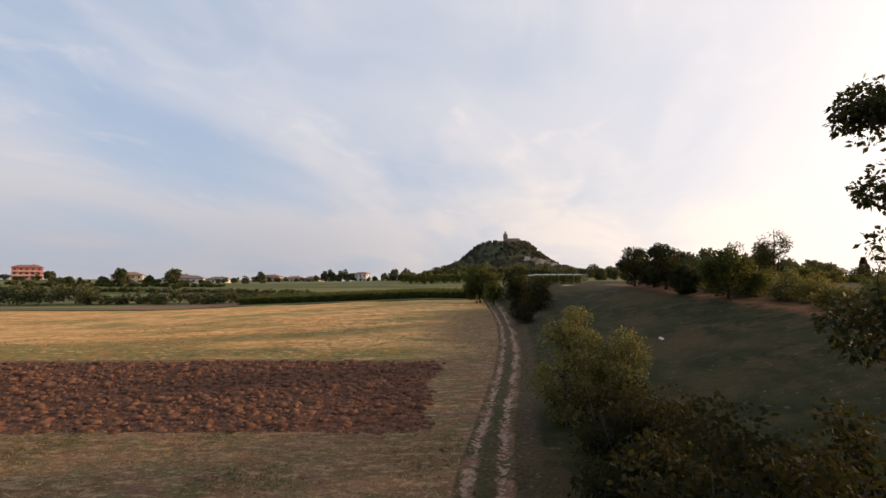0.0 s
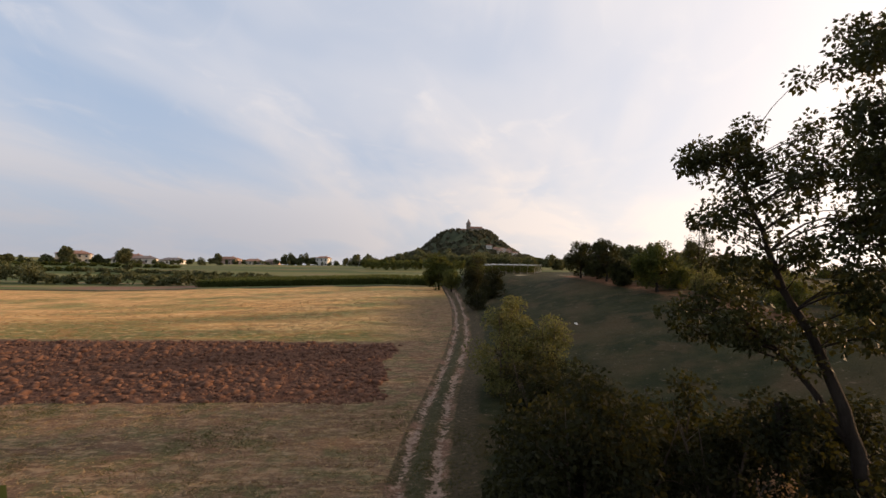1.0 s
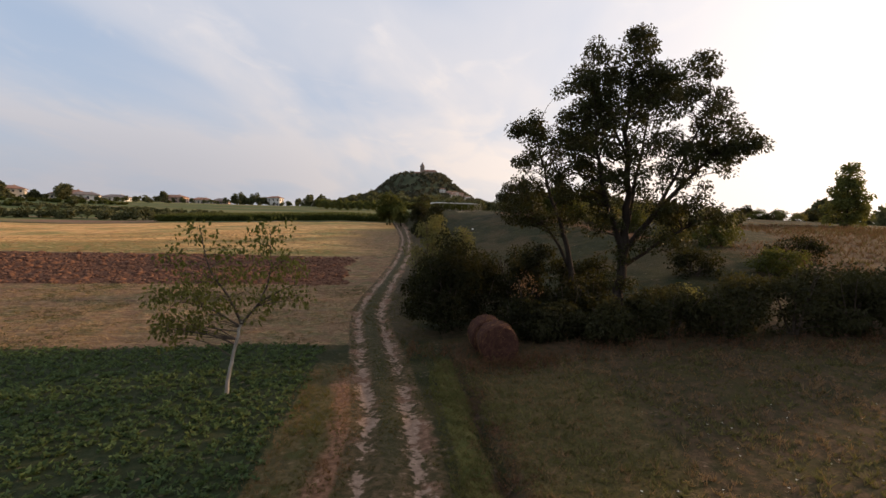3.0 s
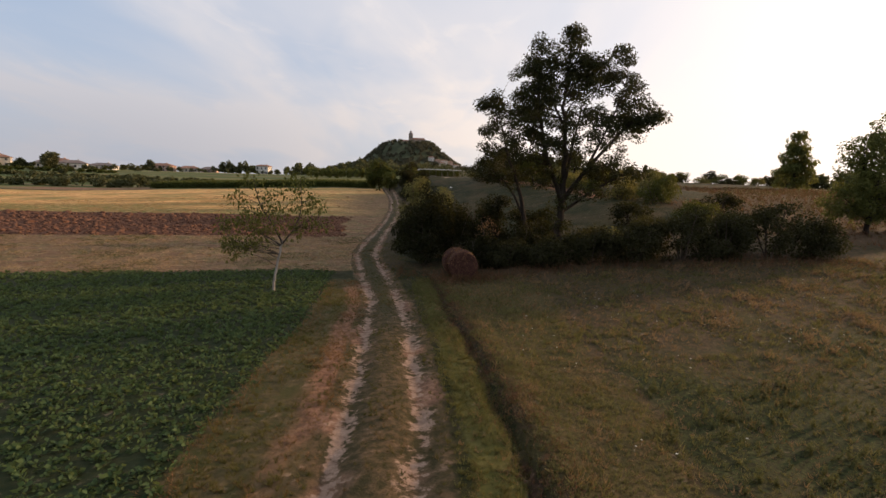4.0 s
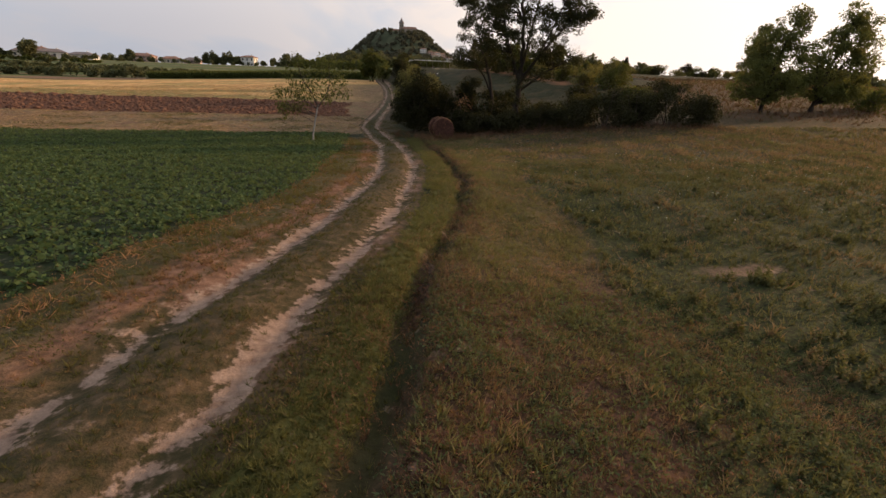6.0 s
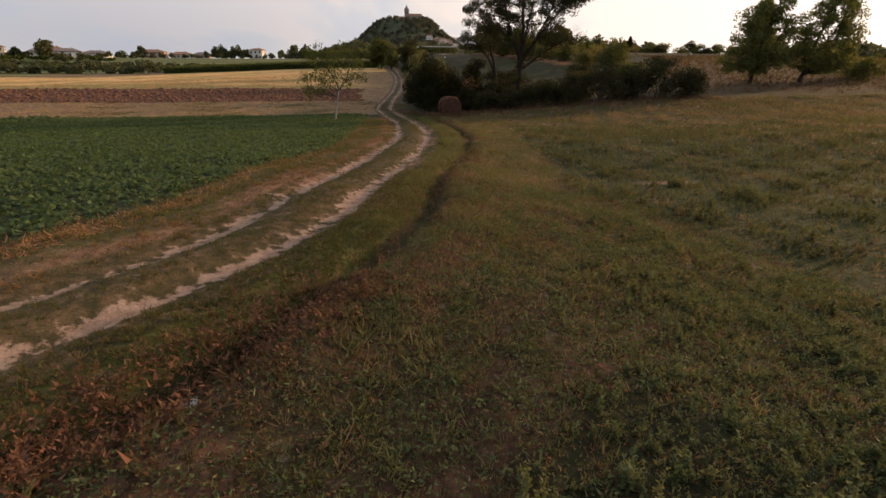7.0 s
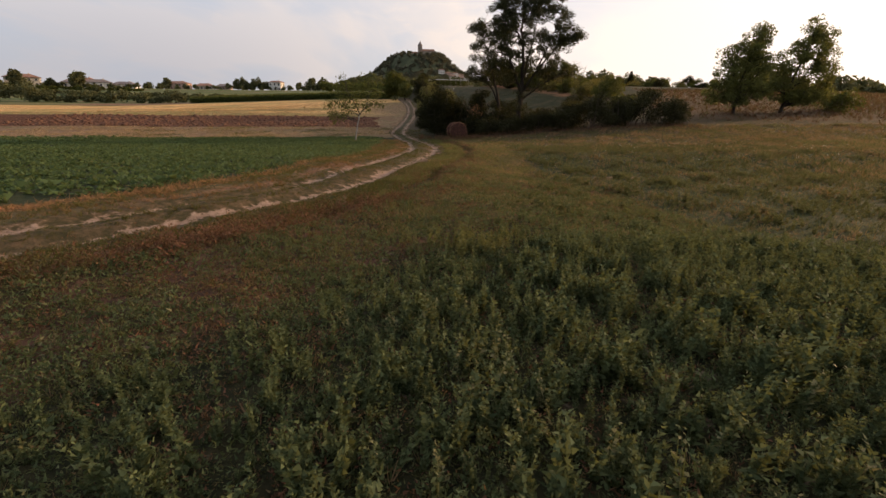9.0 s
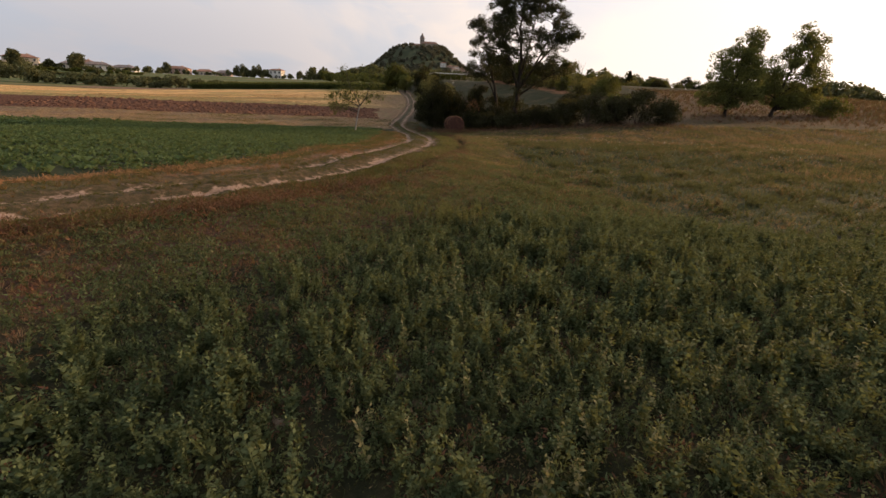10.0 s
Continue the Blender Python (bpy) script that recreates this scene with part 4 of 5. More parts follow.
for k, (tx, ty, th, tr, tm, tl) in enumerate(((27.4, 67, 6.2, 2.5, M_OAK, "dark round tree on the terrace edge"), (27.8, 58.5, 6.2, 2.3, M_OAK, "dark uneven tree on the terrace edge"),
                                              (27.9, 45.5, 5.8, 2.5, M_GREEN, "green tree above the red earth bank"), (27.4, 52.5, 3.4, 1.7, M_OAK, "low dark tree on the terrace edge"), (28.2, 62.6, 4.2, 1.8, M_OAK, "low dark tree between taller ones"))):
    round_tree("terrace_tree", tx, ty, th, tr, .22, 150, tm, tl, 81 + k, 40, "trees on the terrace", bare=-.04)
round_tree("bare_tree", 35.0, 49, 6.8, 2.0, .15, 60, M_OAK, "thinly leaved tree behind the terrace", 184, 36, "trees on the terrace", bare=.3)
for k in range(26):
    u = k / 25
    tx, ty = 30.2 + 1.3 * math.sin(k * 2.3) + (k % 3) * 1.6, 71 - 50 * u
    shrub("terrace_bush", tx, ty, 1.5 + .4 * math.sin(k * 1.7), 1.7, 2.3 + .7 * math.sin(k * 3.1) - (.5 if k < 8 else 0), .2, 90, (M_SCRUB, M_GREEN, M_SCRUB, M_YELLOW)[k % 4], "sunlit olive scrub bush above the earth bank", 90 + k, 18, "scrub on the terrace", clump=.6)
make_tree("bare_bush", foot(33.5, 34.5), [[(0, 0, 0, .07), (.1, 0, 2, .04), (.2, 0, 4.6, .01)], [(0, 0, .5, .05), (-.8, .2, 2.6, .03), (-1.4, .2, 4.3, .01)], [(0, 0, .5, .05), (.9, -.2, 2.6, .03), (1.5, .2, 4.2, .01)]],
          [(0, 0, 3.7, 1.7, 1.6, .9, 20)], .1, 12, .6, M_TWIG, M_DRY, "almost bare pale bush above the terrace", "shrub", seed=120)


def conifer(x, y, h, r, seed, label):
    rng = np.random.default_rng(seed)
    root = thing("conifer", foot(x, y), label, "tree", "small conifers")
    part("trunk", mesh_of("trunk", *tube([(0, 0, 0), (0, 0, h * .5), (0, 0, h)], (.09, .06, .01), 7), M_BARK, smooth=True), root)
    n = 4200
    u = rng.uniform(.04, 1, n) ** 1.3
    a = rng.uniform(0, 2 * np.pi, n)
    tier = .8 + .22 * np.sin(a * 5 + u * 9) + .15 * np.sin(a * 3 - u * 23)
    q = r * (1 - u) * tier * rng.uniform(.3, 1.1, n) + .05
    p = np.stack([q * np.cos(a), q * np.sin(a), u * h - .1 * q], 1)
    d = np.stack([np.cos(a), np.sin(a), rng.normal(.5, .5, n)], 1)
    part("crown", mesh_of("crown", *leaf_quads(p, d, .30, .10, rng, .1), M_BUSH_SHADED), root)


conifer(67, 74.5, 3.9, 1.3, 131, "small dark conifer on the skyline")
for k, (tx, ty, tr, th) in enumerate(((52, 66, 1.6, 2.3), (57, 70, 2.2, 1.8), (74, 72, 2.6, 2.6), (80, 70, 2.4, 2.9), (86, 68, 2.6, 2.0), (92, 66, 3.0, 2.0), (46, 60, 1.5, 2.2))):
    shrub("skyline_bush", tx, ty, tr, tr, th, .3, 90, M_BUSH_SHADED if k % 2 else M_GREEN, "low bush on the skyline above the slope", 140 + k, 16, "bushes on the skyline", clump=.6)
for k in range(15):
    u = k / 14
    shrub("skyline_bush", 42 + 52 * u + 1.5 * math.sin(k * 2.1), 60 + 8 * math.sin(u * 3.1) + math.sin(k * 1.3), 2.3, 1.9, 1.7 + .6 * math.sin(k * 2.7), .26, 80, (M_SCRUB, M_GREEN, M_BUSH_SHADED)[k % 3], "low scrub bush along the top of the slope", 240 + k, 13, "bushes on the skyline", clump=.6, lift=-.2)
round_tree("skyline_tree", 44.5, 65, 5.2, 1.9, .24, 110, M_GREEN, "small round tree on the skyline", 150, 26, bare=.3)

round_tree("track_tree", 7.4, 98, 8.4, 3.7, .28, 190, M_GREEN, "broad green tree where the track ends", 151, 56, bare=-.02)
round_tree("track_tree", 9.2, 88, 4.8, 2.2, .24, 170, M_FIELD, "small bright green tree beside the track", 152, 34, bare=.1)
for k in range(7):
    shrub("lane_bush", 12.5 + k * .9, 76 + k * 7, 1.8, 2.2, 3.0 + (k % 3) * .7, .3, 90, M_GREEN if k % 2 else M_BUSH_SHADED, "bush along the lane", 155 + k, 18, "bushes along the lane", clump=.7)

# ---- vineyard on the slope ----
def vineyard():
    rng = np.random.default_rng(170)
    for r in range(7):
        xa, xb = 14.5 + r * .5, 26.4 + r * .9
        yr = 90 + r * 2.3
        row = thing("vine_row", (0, 0, 0), "vine row under pale netting on wooden posts", "vineyard", "vine rows")
        n = 1500
        x = rng.uniform(xa, xb, n)
        z = land(x, np.full(n, yr)) + .3 + rng.uniform(0, 1, n) ** .8 * 1.25
        p = np.stack([x, yr + rng.normal(0, .22, n), z], 1)
        part("vines", mesh_of("vines", *leaf_quads(p, rng.normal(size=(n, 3)), .26, .2, rng), M_GREEN), row)
        for k in range(9):
            px = xa + (xb - xa) * k / 8
            part("post", bm_mesh("post", box(.09, .09, 1.9, px, yr, land1(px, yr) - .1, .015), M_POST), row)
        if r < 3:
            t = np.linspace(0, 1, 17)
            lx = xa + (xb - xa) * t
            part("net", mesh_of("net", *tube(np.stack([lx, np.full(17, yr), land(lx, np.full(17, yr)) + 1.72 + .05 * np.cos(t * 50)], 1), np.full(17, .07), 5), M_NET), row)


vineyard()


# ---- houses on the ridge ----
def hip_roof(sx, sy, z, h, over, ridge):
    bm = bmesh.new()
    x, y = sx / 2 + over, sy / 2 + over
    lo = [bm.verts.new(c) for c in ((-x, -y, z), (x, -y, z), (x, y, z), (-x, y, z))]
    eave = [bm.verts.new((c.co.x, c.co.y, z + .22)) for c in lo]
    top = [bm.verts.new((-ridge, 0, z + h)), bm.verts.new((ridge, 0, z + h))]
    bm.faces.new(lo[::-1])
    for k in range(4):
        bm.faces.new((lo[k], lo[(k + 1) % 4], eave[(k + 1) % 4], eave[k]))
    bm.faces.new((eave[0], eave[1], top[1], top[0]))
    bm.faces.new((eave[1], eave[2], top[1]))
    bm.faces.new((eave[2], eave[3], top[0], top[1]))
    bm.faces.new((eave[3], eave[0], top[0]))
    return bm


def house(x, y, z, sx, sy, wall_h, storeys, wall_mat, roof_mat, label, yaw=0.0, roof_h=2.2, balcony=False, gable=.5, cols=0, group="houses on the ridge"):
    root = thing("house", (x, y, z), label, "house", group, yaw=yaw)
    wall = part("wall", bm_mesh("wall", box(sx, sy, wall_h + 1.2, 0, 0, -1.2), wall_mat), root)
    roof = part("roof", bm_mesh("roof", hip_roof(sx, sy, wall_h + .01, roof_h, .6, sx * gable / 2), roof_mat), root)
    part("chimney", bm_mesh("chimney", box(.8, .7, 1.5, sx * .2, .2, wall_h + roof_h * .55, .05), wall_mat), roof)
    cols = cols or max(2, int(sx / 3.2))
    hs = wall_h / storeys
    for s in range(storeys):
        for c in range(cols):
            wx = -sx / 2 + sx * (c + .5) / cols
            win = part("window", bm_mesh("window", box(1.15, .16, hs * .48, wx, -sy / 2 - .02, s * hs + hs * .30, .02), M_PANE), root)
            part("sill", bm_mesh("sill", box(1.4, .3, .12, wx, -sy / 2 - .1, s * hs + hs * .30 - .13, .02), M_WHITE), win)
        for c in range(2):
            wy = -sy / 2 + sy * (c + .5) / 2
            part("window", bm_mesh("window", box(.16, 1.1, hs * .48, sx / 2 + .02, wy, s * hs + hs * .30, .02), M_PANE), root)
        if balcony and s:
            part("balcony", bm_mesh("balcony", box(sx * .98, 1.2, .95, 0, -sy / 2 - .7, s * hs - .1, .03), M_ROSE), root, "pale balcony parapet")
            for c in range(cols + 1):
                part("pillar", bm_mesh("pillar", box(.3, .3, hs, -sx * .47 + sx * .94 * c / cols, -sy / 2 - 1.05, (s - 1) * hs, .03), M_ROSE), root)
    part("door", bm_mesh("door", box(1.1, .16, 2.1, sx * .05, -sy / 2 - .03, 0, .02), M_SLATE), root)


house(-274.5, 302, 8.2, 15, 8, 8.2, 3, M_RED, M_TILE, "red three-storey house with arcaded balconies", 38, 1.8, True, .6, 5)
house(-208, 302, 5.6, 17, 11, 5.4, 2, M_CREAM, M_TILE, "cream two-storey house with a tiled roof", 26)
house(-188, 318, 5.6, 13, 9, 3.4, 1, M_CREAM, M_SLATE, "low cream house with a dark roof", 30, 2.0)
house(-166, 302, 5.4, 14, 10, 3.4, 1, M_WHITE, M_SLATE, "low white house with a grey roof", 20, 2.0)
house(-178, 312, 5.4, 12, 9, 4.4, 2, M_ROSE, M_TILE, "rose house behind a tree", 8)
house(-164, 334, 5.6, 14.5, 10, 2.9, 1, M_WHITE, M_SLATE, "low white house with a wide grey roof", 0, 2.0)
house(-152, 402, 6.6, 17, 11, 4.6, 2, M_ROSE, M_TILE, "rose-coloured house with a tiled roof", -6)
house(-132, 404, 6.6, 14, 10, 3.2, 1, M_CREAM, M_TILE, "low cream house with a tiled roof", 6)
house(-118, 410, 6.8, 12, 10, 3.0, 1, M_ROSE, M_SLATE, "low house with a dark roof", 4)
house(-73.5, 406, 6.6, 10.5, 10, 7.2, 2, M_WHITE, M_TILE, "narrow white two-storey house", -10, 1.6)
house(-45, 422, 7.2, 13, 10, 4.2, 2, M_CREAM, M_SLATE, "pale house among trees", 8)
house(-31, 424, 7.2, 12, 10, 5.0, 2, M_WHITE, M_TILE, "white house among trees", -4)
lamp = thing("street_lamp", (-292, 299, 7.6), "tall grey street lamp on the ridge road", "lamp")
part("pole", mesh_of("pole", *tube([(0, 0, -.5), (0, 0, 12), (0, 0, 21.2), (-.4, 0, 21.8), (-1.8, 0, 22.0)], (.3, .24, .18, .15, .12), 7), M_METAL, smooth=True), lamp)
part("lamp_head", bm_mesh("lamp_head", box(1.6, .5, .3, -2.4, 0, 21.85, .08), M_METAL), lamp)


# ---- distant woods ----
def woods(name, spots, leaf, per, mat, label, seed):
    """spots: (x, y, z of the foot, radius, height) of single crowns."""
    rng = np.random.default_rng(seed)
    pos, out = [], []
    for x, y, z, r, h in spots:
        k = max(5, int(7 * r / 2.5))
        cs = in_ball(k, rng, .3) * (r * .75, r * .75, h * .36) + (x, y, z + h * .55)
        for c in cs:
            off = in_ball(per, rng, .4) * (r * .48, r * .48, h * .22)
            pos.append(c + off), out.append(off)
    pos, out = np.concatenate(pos), np.concatenate(out)
    size = leaf * rng.uniform(.6, 1.4, len(pos))
    v, f = blade_tris(pos, unit(out) * .7 + rng.normal(size=pos.shape) * .6, size, size * 1.1, rng)
    return tagged(new(name, mesh_of(name, v, f, mat)), label, "woods", "", "stuff")


def line_spots(rng, xa, ya, xb, yb, n, r, h, jitter=3.0):
    out = []
    for k in range(n):
        u = (k + rng.uniform(-.4, .4)) / max(1, n - 1)
        x, y = xa + (xb - xa) * u + rng.normal(0, jitter * .4), ya + (yb - ya) * u + rng.normal(0, jitter)
        q = rng.uniform(.7, 1.25)
        out.append((x, y, land1(x, y) - .3, r * q, h * q * rng.uniform(.85, 1.15)))
    return out


# woods of the distance, in leaf colours lightened for haze
rg = np.random.default_rng(180)
for tx, ty, tr, th in ((-206, 292, 4.4, 9.4), (-172, 292, 4.8, 9.6), (-255, 296, 3.2, 6.5), (-288, 290, 3.4, 7), (-219, 296, 3.0, 5), (-160, 396, 4.4, 8.5), (-230, 280, 3.6, 5.0), (-186, 290, 2.6, 5)):
    woods("garden_tree", [(tx, ty, land1(tx, ty) - .3, tr, th)], .9, 150, M_FAR_HAZED, "dark leafy garden tree in front of the houses", int(abs(tx)))
woods("copse", [(-105 + k * 3.4, 400 + (k % 2) * 4, 6.6, 3.6, 8.5 + 2.2 * math.sin(k * 1.7)) for k in range(8)], .9, 90, M_FAR_HAZED, "dark copse on the ridge", 181)
woods("ridge_trees", line_spots(rg, -62, 410, -20, 420, 12, 2.6, 5.5) + line_spots(rg, -235, 285, -120, 300, 12, 1.8, 2.2), .8, 70, M_FAR_HAZED, "row of garden trees along the ridge", 182)
woods("garden_hedges", line_spots(rg, -295, 290, -130, 296, 34, 2.0, 3.4, 4) + line_spots(rg, -175, 392, -15, 404, 34, 2.2, 4.0, 5), .8, 34, M_FAR_HAZED, "garden hedges and shrubs between the houses", 188)
woods("slope_woods", line_spots(rg, -32, 330, 60, 345, 40, 3.6, 8.2, 5) + line_spots(rg, -8, 380, 90, 400, 40, 4.6, 11, 6) + line_spots(rg, 15, 300, 120, 330, 30, 4.0, 8, 6), 1.1, 55, M_FAR_HAZED, "mixed woods below the church hill", 183)
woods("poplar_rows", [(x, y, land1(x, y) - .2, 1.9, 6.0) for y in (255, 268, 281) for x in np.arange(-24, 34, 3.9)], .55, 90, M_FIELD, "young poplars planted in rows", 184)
woods("village_trees", [(x + rg.normal(0, 3), y, land1(x, y) - .5, rg.uniform(4, 6), rg.uniform(5, 9)) for y in (430, 480, 540) for x in np.arange(20, 230, 8)], 1.6, 30, M_FAR_HAZED, "trees around the hill village", 185)
woods("far_trees", line_spots(rg, 62, 150, 150, 190, 24, 3.0, 8.5, 6) + line_spots(rg, 100, 260, 210, 300, 18, 4.5, 13, 8), .9, 70, M_FAR_HAZED, "row of trees behind the dry road", 186)
woods("plain_trees", line_spots(rg, 120, 95, 420, 160, 44, 4.2, 7.5, 8) + line_spots(rg, 150, 60, 420, 60, 30, 4.0, 6.5, 8), 1.3, 36, M_FAR_HAZED, "low line of trees on the plain", 187)

# vineyards and hedges in the hollow
for k, (xa, ya, xb, yb, n, r, h) in enumerate(((-190, 148, -112, 150, 46, 2.7, 6.2), (-114, 150, -66, 150, 30, 2.2, 3.6), (-300, 226, -150, 222, 90, 1.8, 2.4), (-152, 222, -60, 206, 60, 1.6, 1.8), (-250, 262, -120, 250, 70, 1.6, 1.9),
                                               (-118, 186, -52, 182, 46, 1.4, 1.6), (-122, 194, -56, 190, 46, 1.4, 1.6))):
    woods("field_hedge", line_spots(rg, xa, ya, xb, yb, n, r, h, 1.8), .6, 34, (M_FAR_HAZED, M_FAR_HAZED, M_GREEN, M_FAR_HAZED, M_GREEN)[k % 5], "long green hedge in the hollow", 190 + k)
for k, (tx, ty, tr, th) in enumerate(((-205, 240, 2.6, 4.6), (-150, 196, 2.6, 4.8), (-132, 226, 2.2, 4.0), (-98, 172, 2.2, 3.6), (-226, 250, 2.4, 3.6), (-106, 168, 2.4, 3.8))):
    woods("field_tree", [(tx, ty, land1(tx, ty) - .3, tr, th)], .6, 130, M_FAR_HAZED, "small round tree between the far fields", 290 + k)


# ---- maize strip ----
def maize():
    rng = np.random.default_rng(200)
    n = 9000
    u = rng.uniform(0, 1, n)
    x = -60 + 67 * u
    front = np.interp(x, (-60, -13, 8), (134, 121.5, 114))
    d = rng.uniform(0, 1, n) ** 1.6
    y = front + d * 26
    tm = [template(rng, [((0, 0, .25 * k), (math.cos(a), math.sin(a), 1.2), .9, .12) for k, a in enumerate(rng.uniform(0, 6.28, 7))], True) for _ in range(4)]
    scatter("maize", tm, x, y, rng.uniform(.85, 1.1, n), M_CORN, "dark green strip of standing maize", rng, .06, zs=land(x, y) - .05)


maize()


# ---- church hill ----
def hill():
    rng = np.random.default_rng(210)
    xs, ys = np.linspace(-120, 400, 90), np.linspace(860, 1200, 60)
    gx, gy = np.meshgrid(xs, ys)
    x, y = gx.ravel(), gy.ravel()

    def shape(x, y):
        r = np.hypot((x - 126) / 1.0, (y - 1010) / 1.15)
        h = np.interp(r, (0, 46, 60, 100, 150, 240, 320), (87, 86, 79, 46, 23, 2, -8))
        return h + 2.5 * wavy(x, y, 14) + 7

    v = np.stack([x, y, shape(x, y) - 4], 1)
    i, j = np.meshgrid(np.arange(59), np.arange(89), indexing="ij")
    f = np.stack([i * 90 + j, i * 90 + j + 1, (i + 1) * 90 + j + 1, (i + 1) * 90 + j], -1).reshape(-1, 4)
    tagged(new("hill", mesh_of("hill", v, f, M_FOREST_FLOOR, smooth=True)), "wooded round hill that carries the church", "hill", "", "structure")
    n = 1000
    a, q = rng.uniform(0, 2 * np.pi, n), 150 * np.sqrt(rng.uniform(.02, 1, n))
    sx, sy = 126 + q * np.cos(a), 1010 + 1.15 * q * np.sin(a)
    keep = (sy < 1030) & (np.hypot((sx - 132) / 1.4, sy - 996) > 24)
    spots = [(px, py, pz - 6, r, 6 + r * .4) for px, py, pz, r in zip(sx[keep], sy[keep], shape(sx, sy)[keep], rng.uniform(2.5, 4.5, keep.sum()))]
    woods("hazed_hill_forest", spots, 2.0, 12, M_HILL_HAZED, "forest covering the church hill", 211)
    for k, (hx, hy, hs, hw, wm) in enumerate(((158, 905, 12, 6, M_WHITE), (170, 898, 11, 7, M_ROSE), (183, 900, 13, 6, M_WHITE), (196, 905, 11, 6, M_ROSE), (176, 885, 13, 6, M_CREAM), (207, 898, 12, 5, M_WHITE))):
        house(hx, hy, float(shape(np.float64(hx), np.float64(hy))) - 3.4, hs, 9, hw, 2, wm, M_TILE, "village house below the church hill", -10 + 6 * k, 2.0, group="houses of the hill village")


hill()

church = thing("church", (131, 1000, 86.5), "stone church with a pointed bell tower on the hilltop", "church", yaw=-6)
part("nave", bm_mesh("nave", box(34, 13, 14.5, 11, 0, -3), M_WALL), church)
part("nave_roof", bm_mesh("nave_roof", hip_roof(34, 13, 0, 4.5, .6, 15), M_TILE), church).location = (11, 0, 11.51)
part("wing", bm_mesh("wing", box(20, 11, 10.5, -16, 1, -3), M_WALL), church)
part("wing_roof", bm_mesh("wing_roof", hip_roof(20, 11, 0, 3.4, .5, 8), M_TILE), church).location = (-16, 1, 7.51)
tower = part("tower", bm_mesh("tower", box(9, 9, 24, -3, -1, -3), M_WALL), church)
part("cornice", bm_mesh("cornice", box(10, 10, .8, -3, -1, 21), M_WALL), tower)
part("spire", mesh_of("spire", *tube([(-3, -1, 21.8), (-3, -1, 24.5), (-3, -1, 27), (-3, -1, 32)], (5.4, 4.2, 2.4, .2), 8), M_SLATE), tower)
for bx in (-5, -1):
    part("belfry_window", bm_mesh("belfry_window", box(1.3, .3, 3.4, bx, -5.55, 15, .1), M_PANE), tower)
for k in range(6):
    part("window", bm_mesh("window", box(1.2, .3, 2.4, -3 + 4.6 * k + 5, -6.6, 3.5, .1), M_PANE), church)


# ---- ploughed earth ----
def clods():
    rng = np.random.default_rng(220)
    base = np.array([(0, 0, 1), (.9, 0, .4), (.28, .85, .45), (-.72, .53, .4), (-.72, -.53, .5), (.28, -.85, .4), (.7, .5, -.5), (-.3, .8, -.5), (-.9, 0, -.5), (-.3, -.8, -.5), (.7, -.5, -.5)])
    tri = np.array([(0, 1, 2), (0, 2, 3), (0, 3, 4), (0, 4, 5), (0, 5, 1), (1, 6, 2), (2, 7, 3), (3, 8, 4), (4, 9, 5), (5, 10, 1), (6, 7, 2), (7, 8, 3), (8, 9, 4), (9, 10, 5), (10, 6, 1)])
    tm = [(base * rng.uniform(.65, 1.25, base.shape) * (1.3, .9, .75), tri) for _ in range(10)]
    n = 9000
    x, y = 2.5 - 52 * rng.uniform(0, 1, n) ** 1.25, rng.uniform(23.6, 41, n)
    keep = rng.uniform(0, 1, n) < plough_mask(x, y)
    x, y = x[keep], y[keep]
    size = np.clip(rng.lognormal(-2.0, .5, len(x)), .06, .38)
    scatter("earth_clods", tm, x, y, size, M_CLOD, "reddish brown clods of freshly ploughed earth", rng, .1, .02, "soil")


clods()


# ---- plants of the fields ----
def pick(rng, n, x0, x1, y0, y1, keep):
    x, y = rng.uniform(x0, x1, n), rng.uniform(y0, y1, n)
    k = rng.uniform(0, 1, n) < keep(x, y)
    return x[k], y[k]


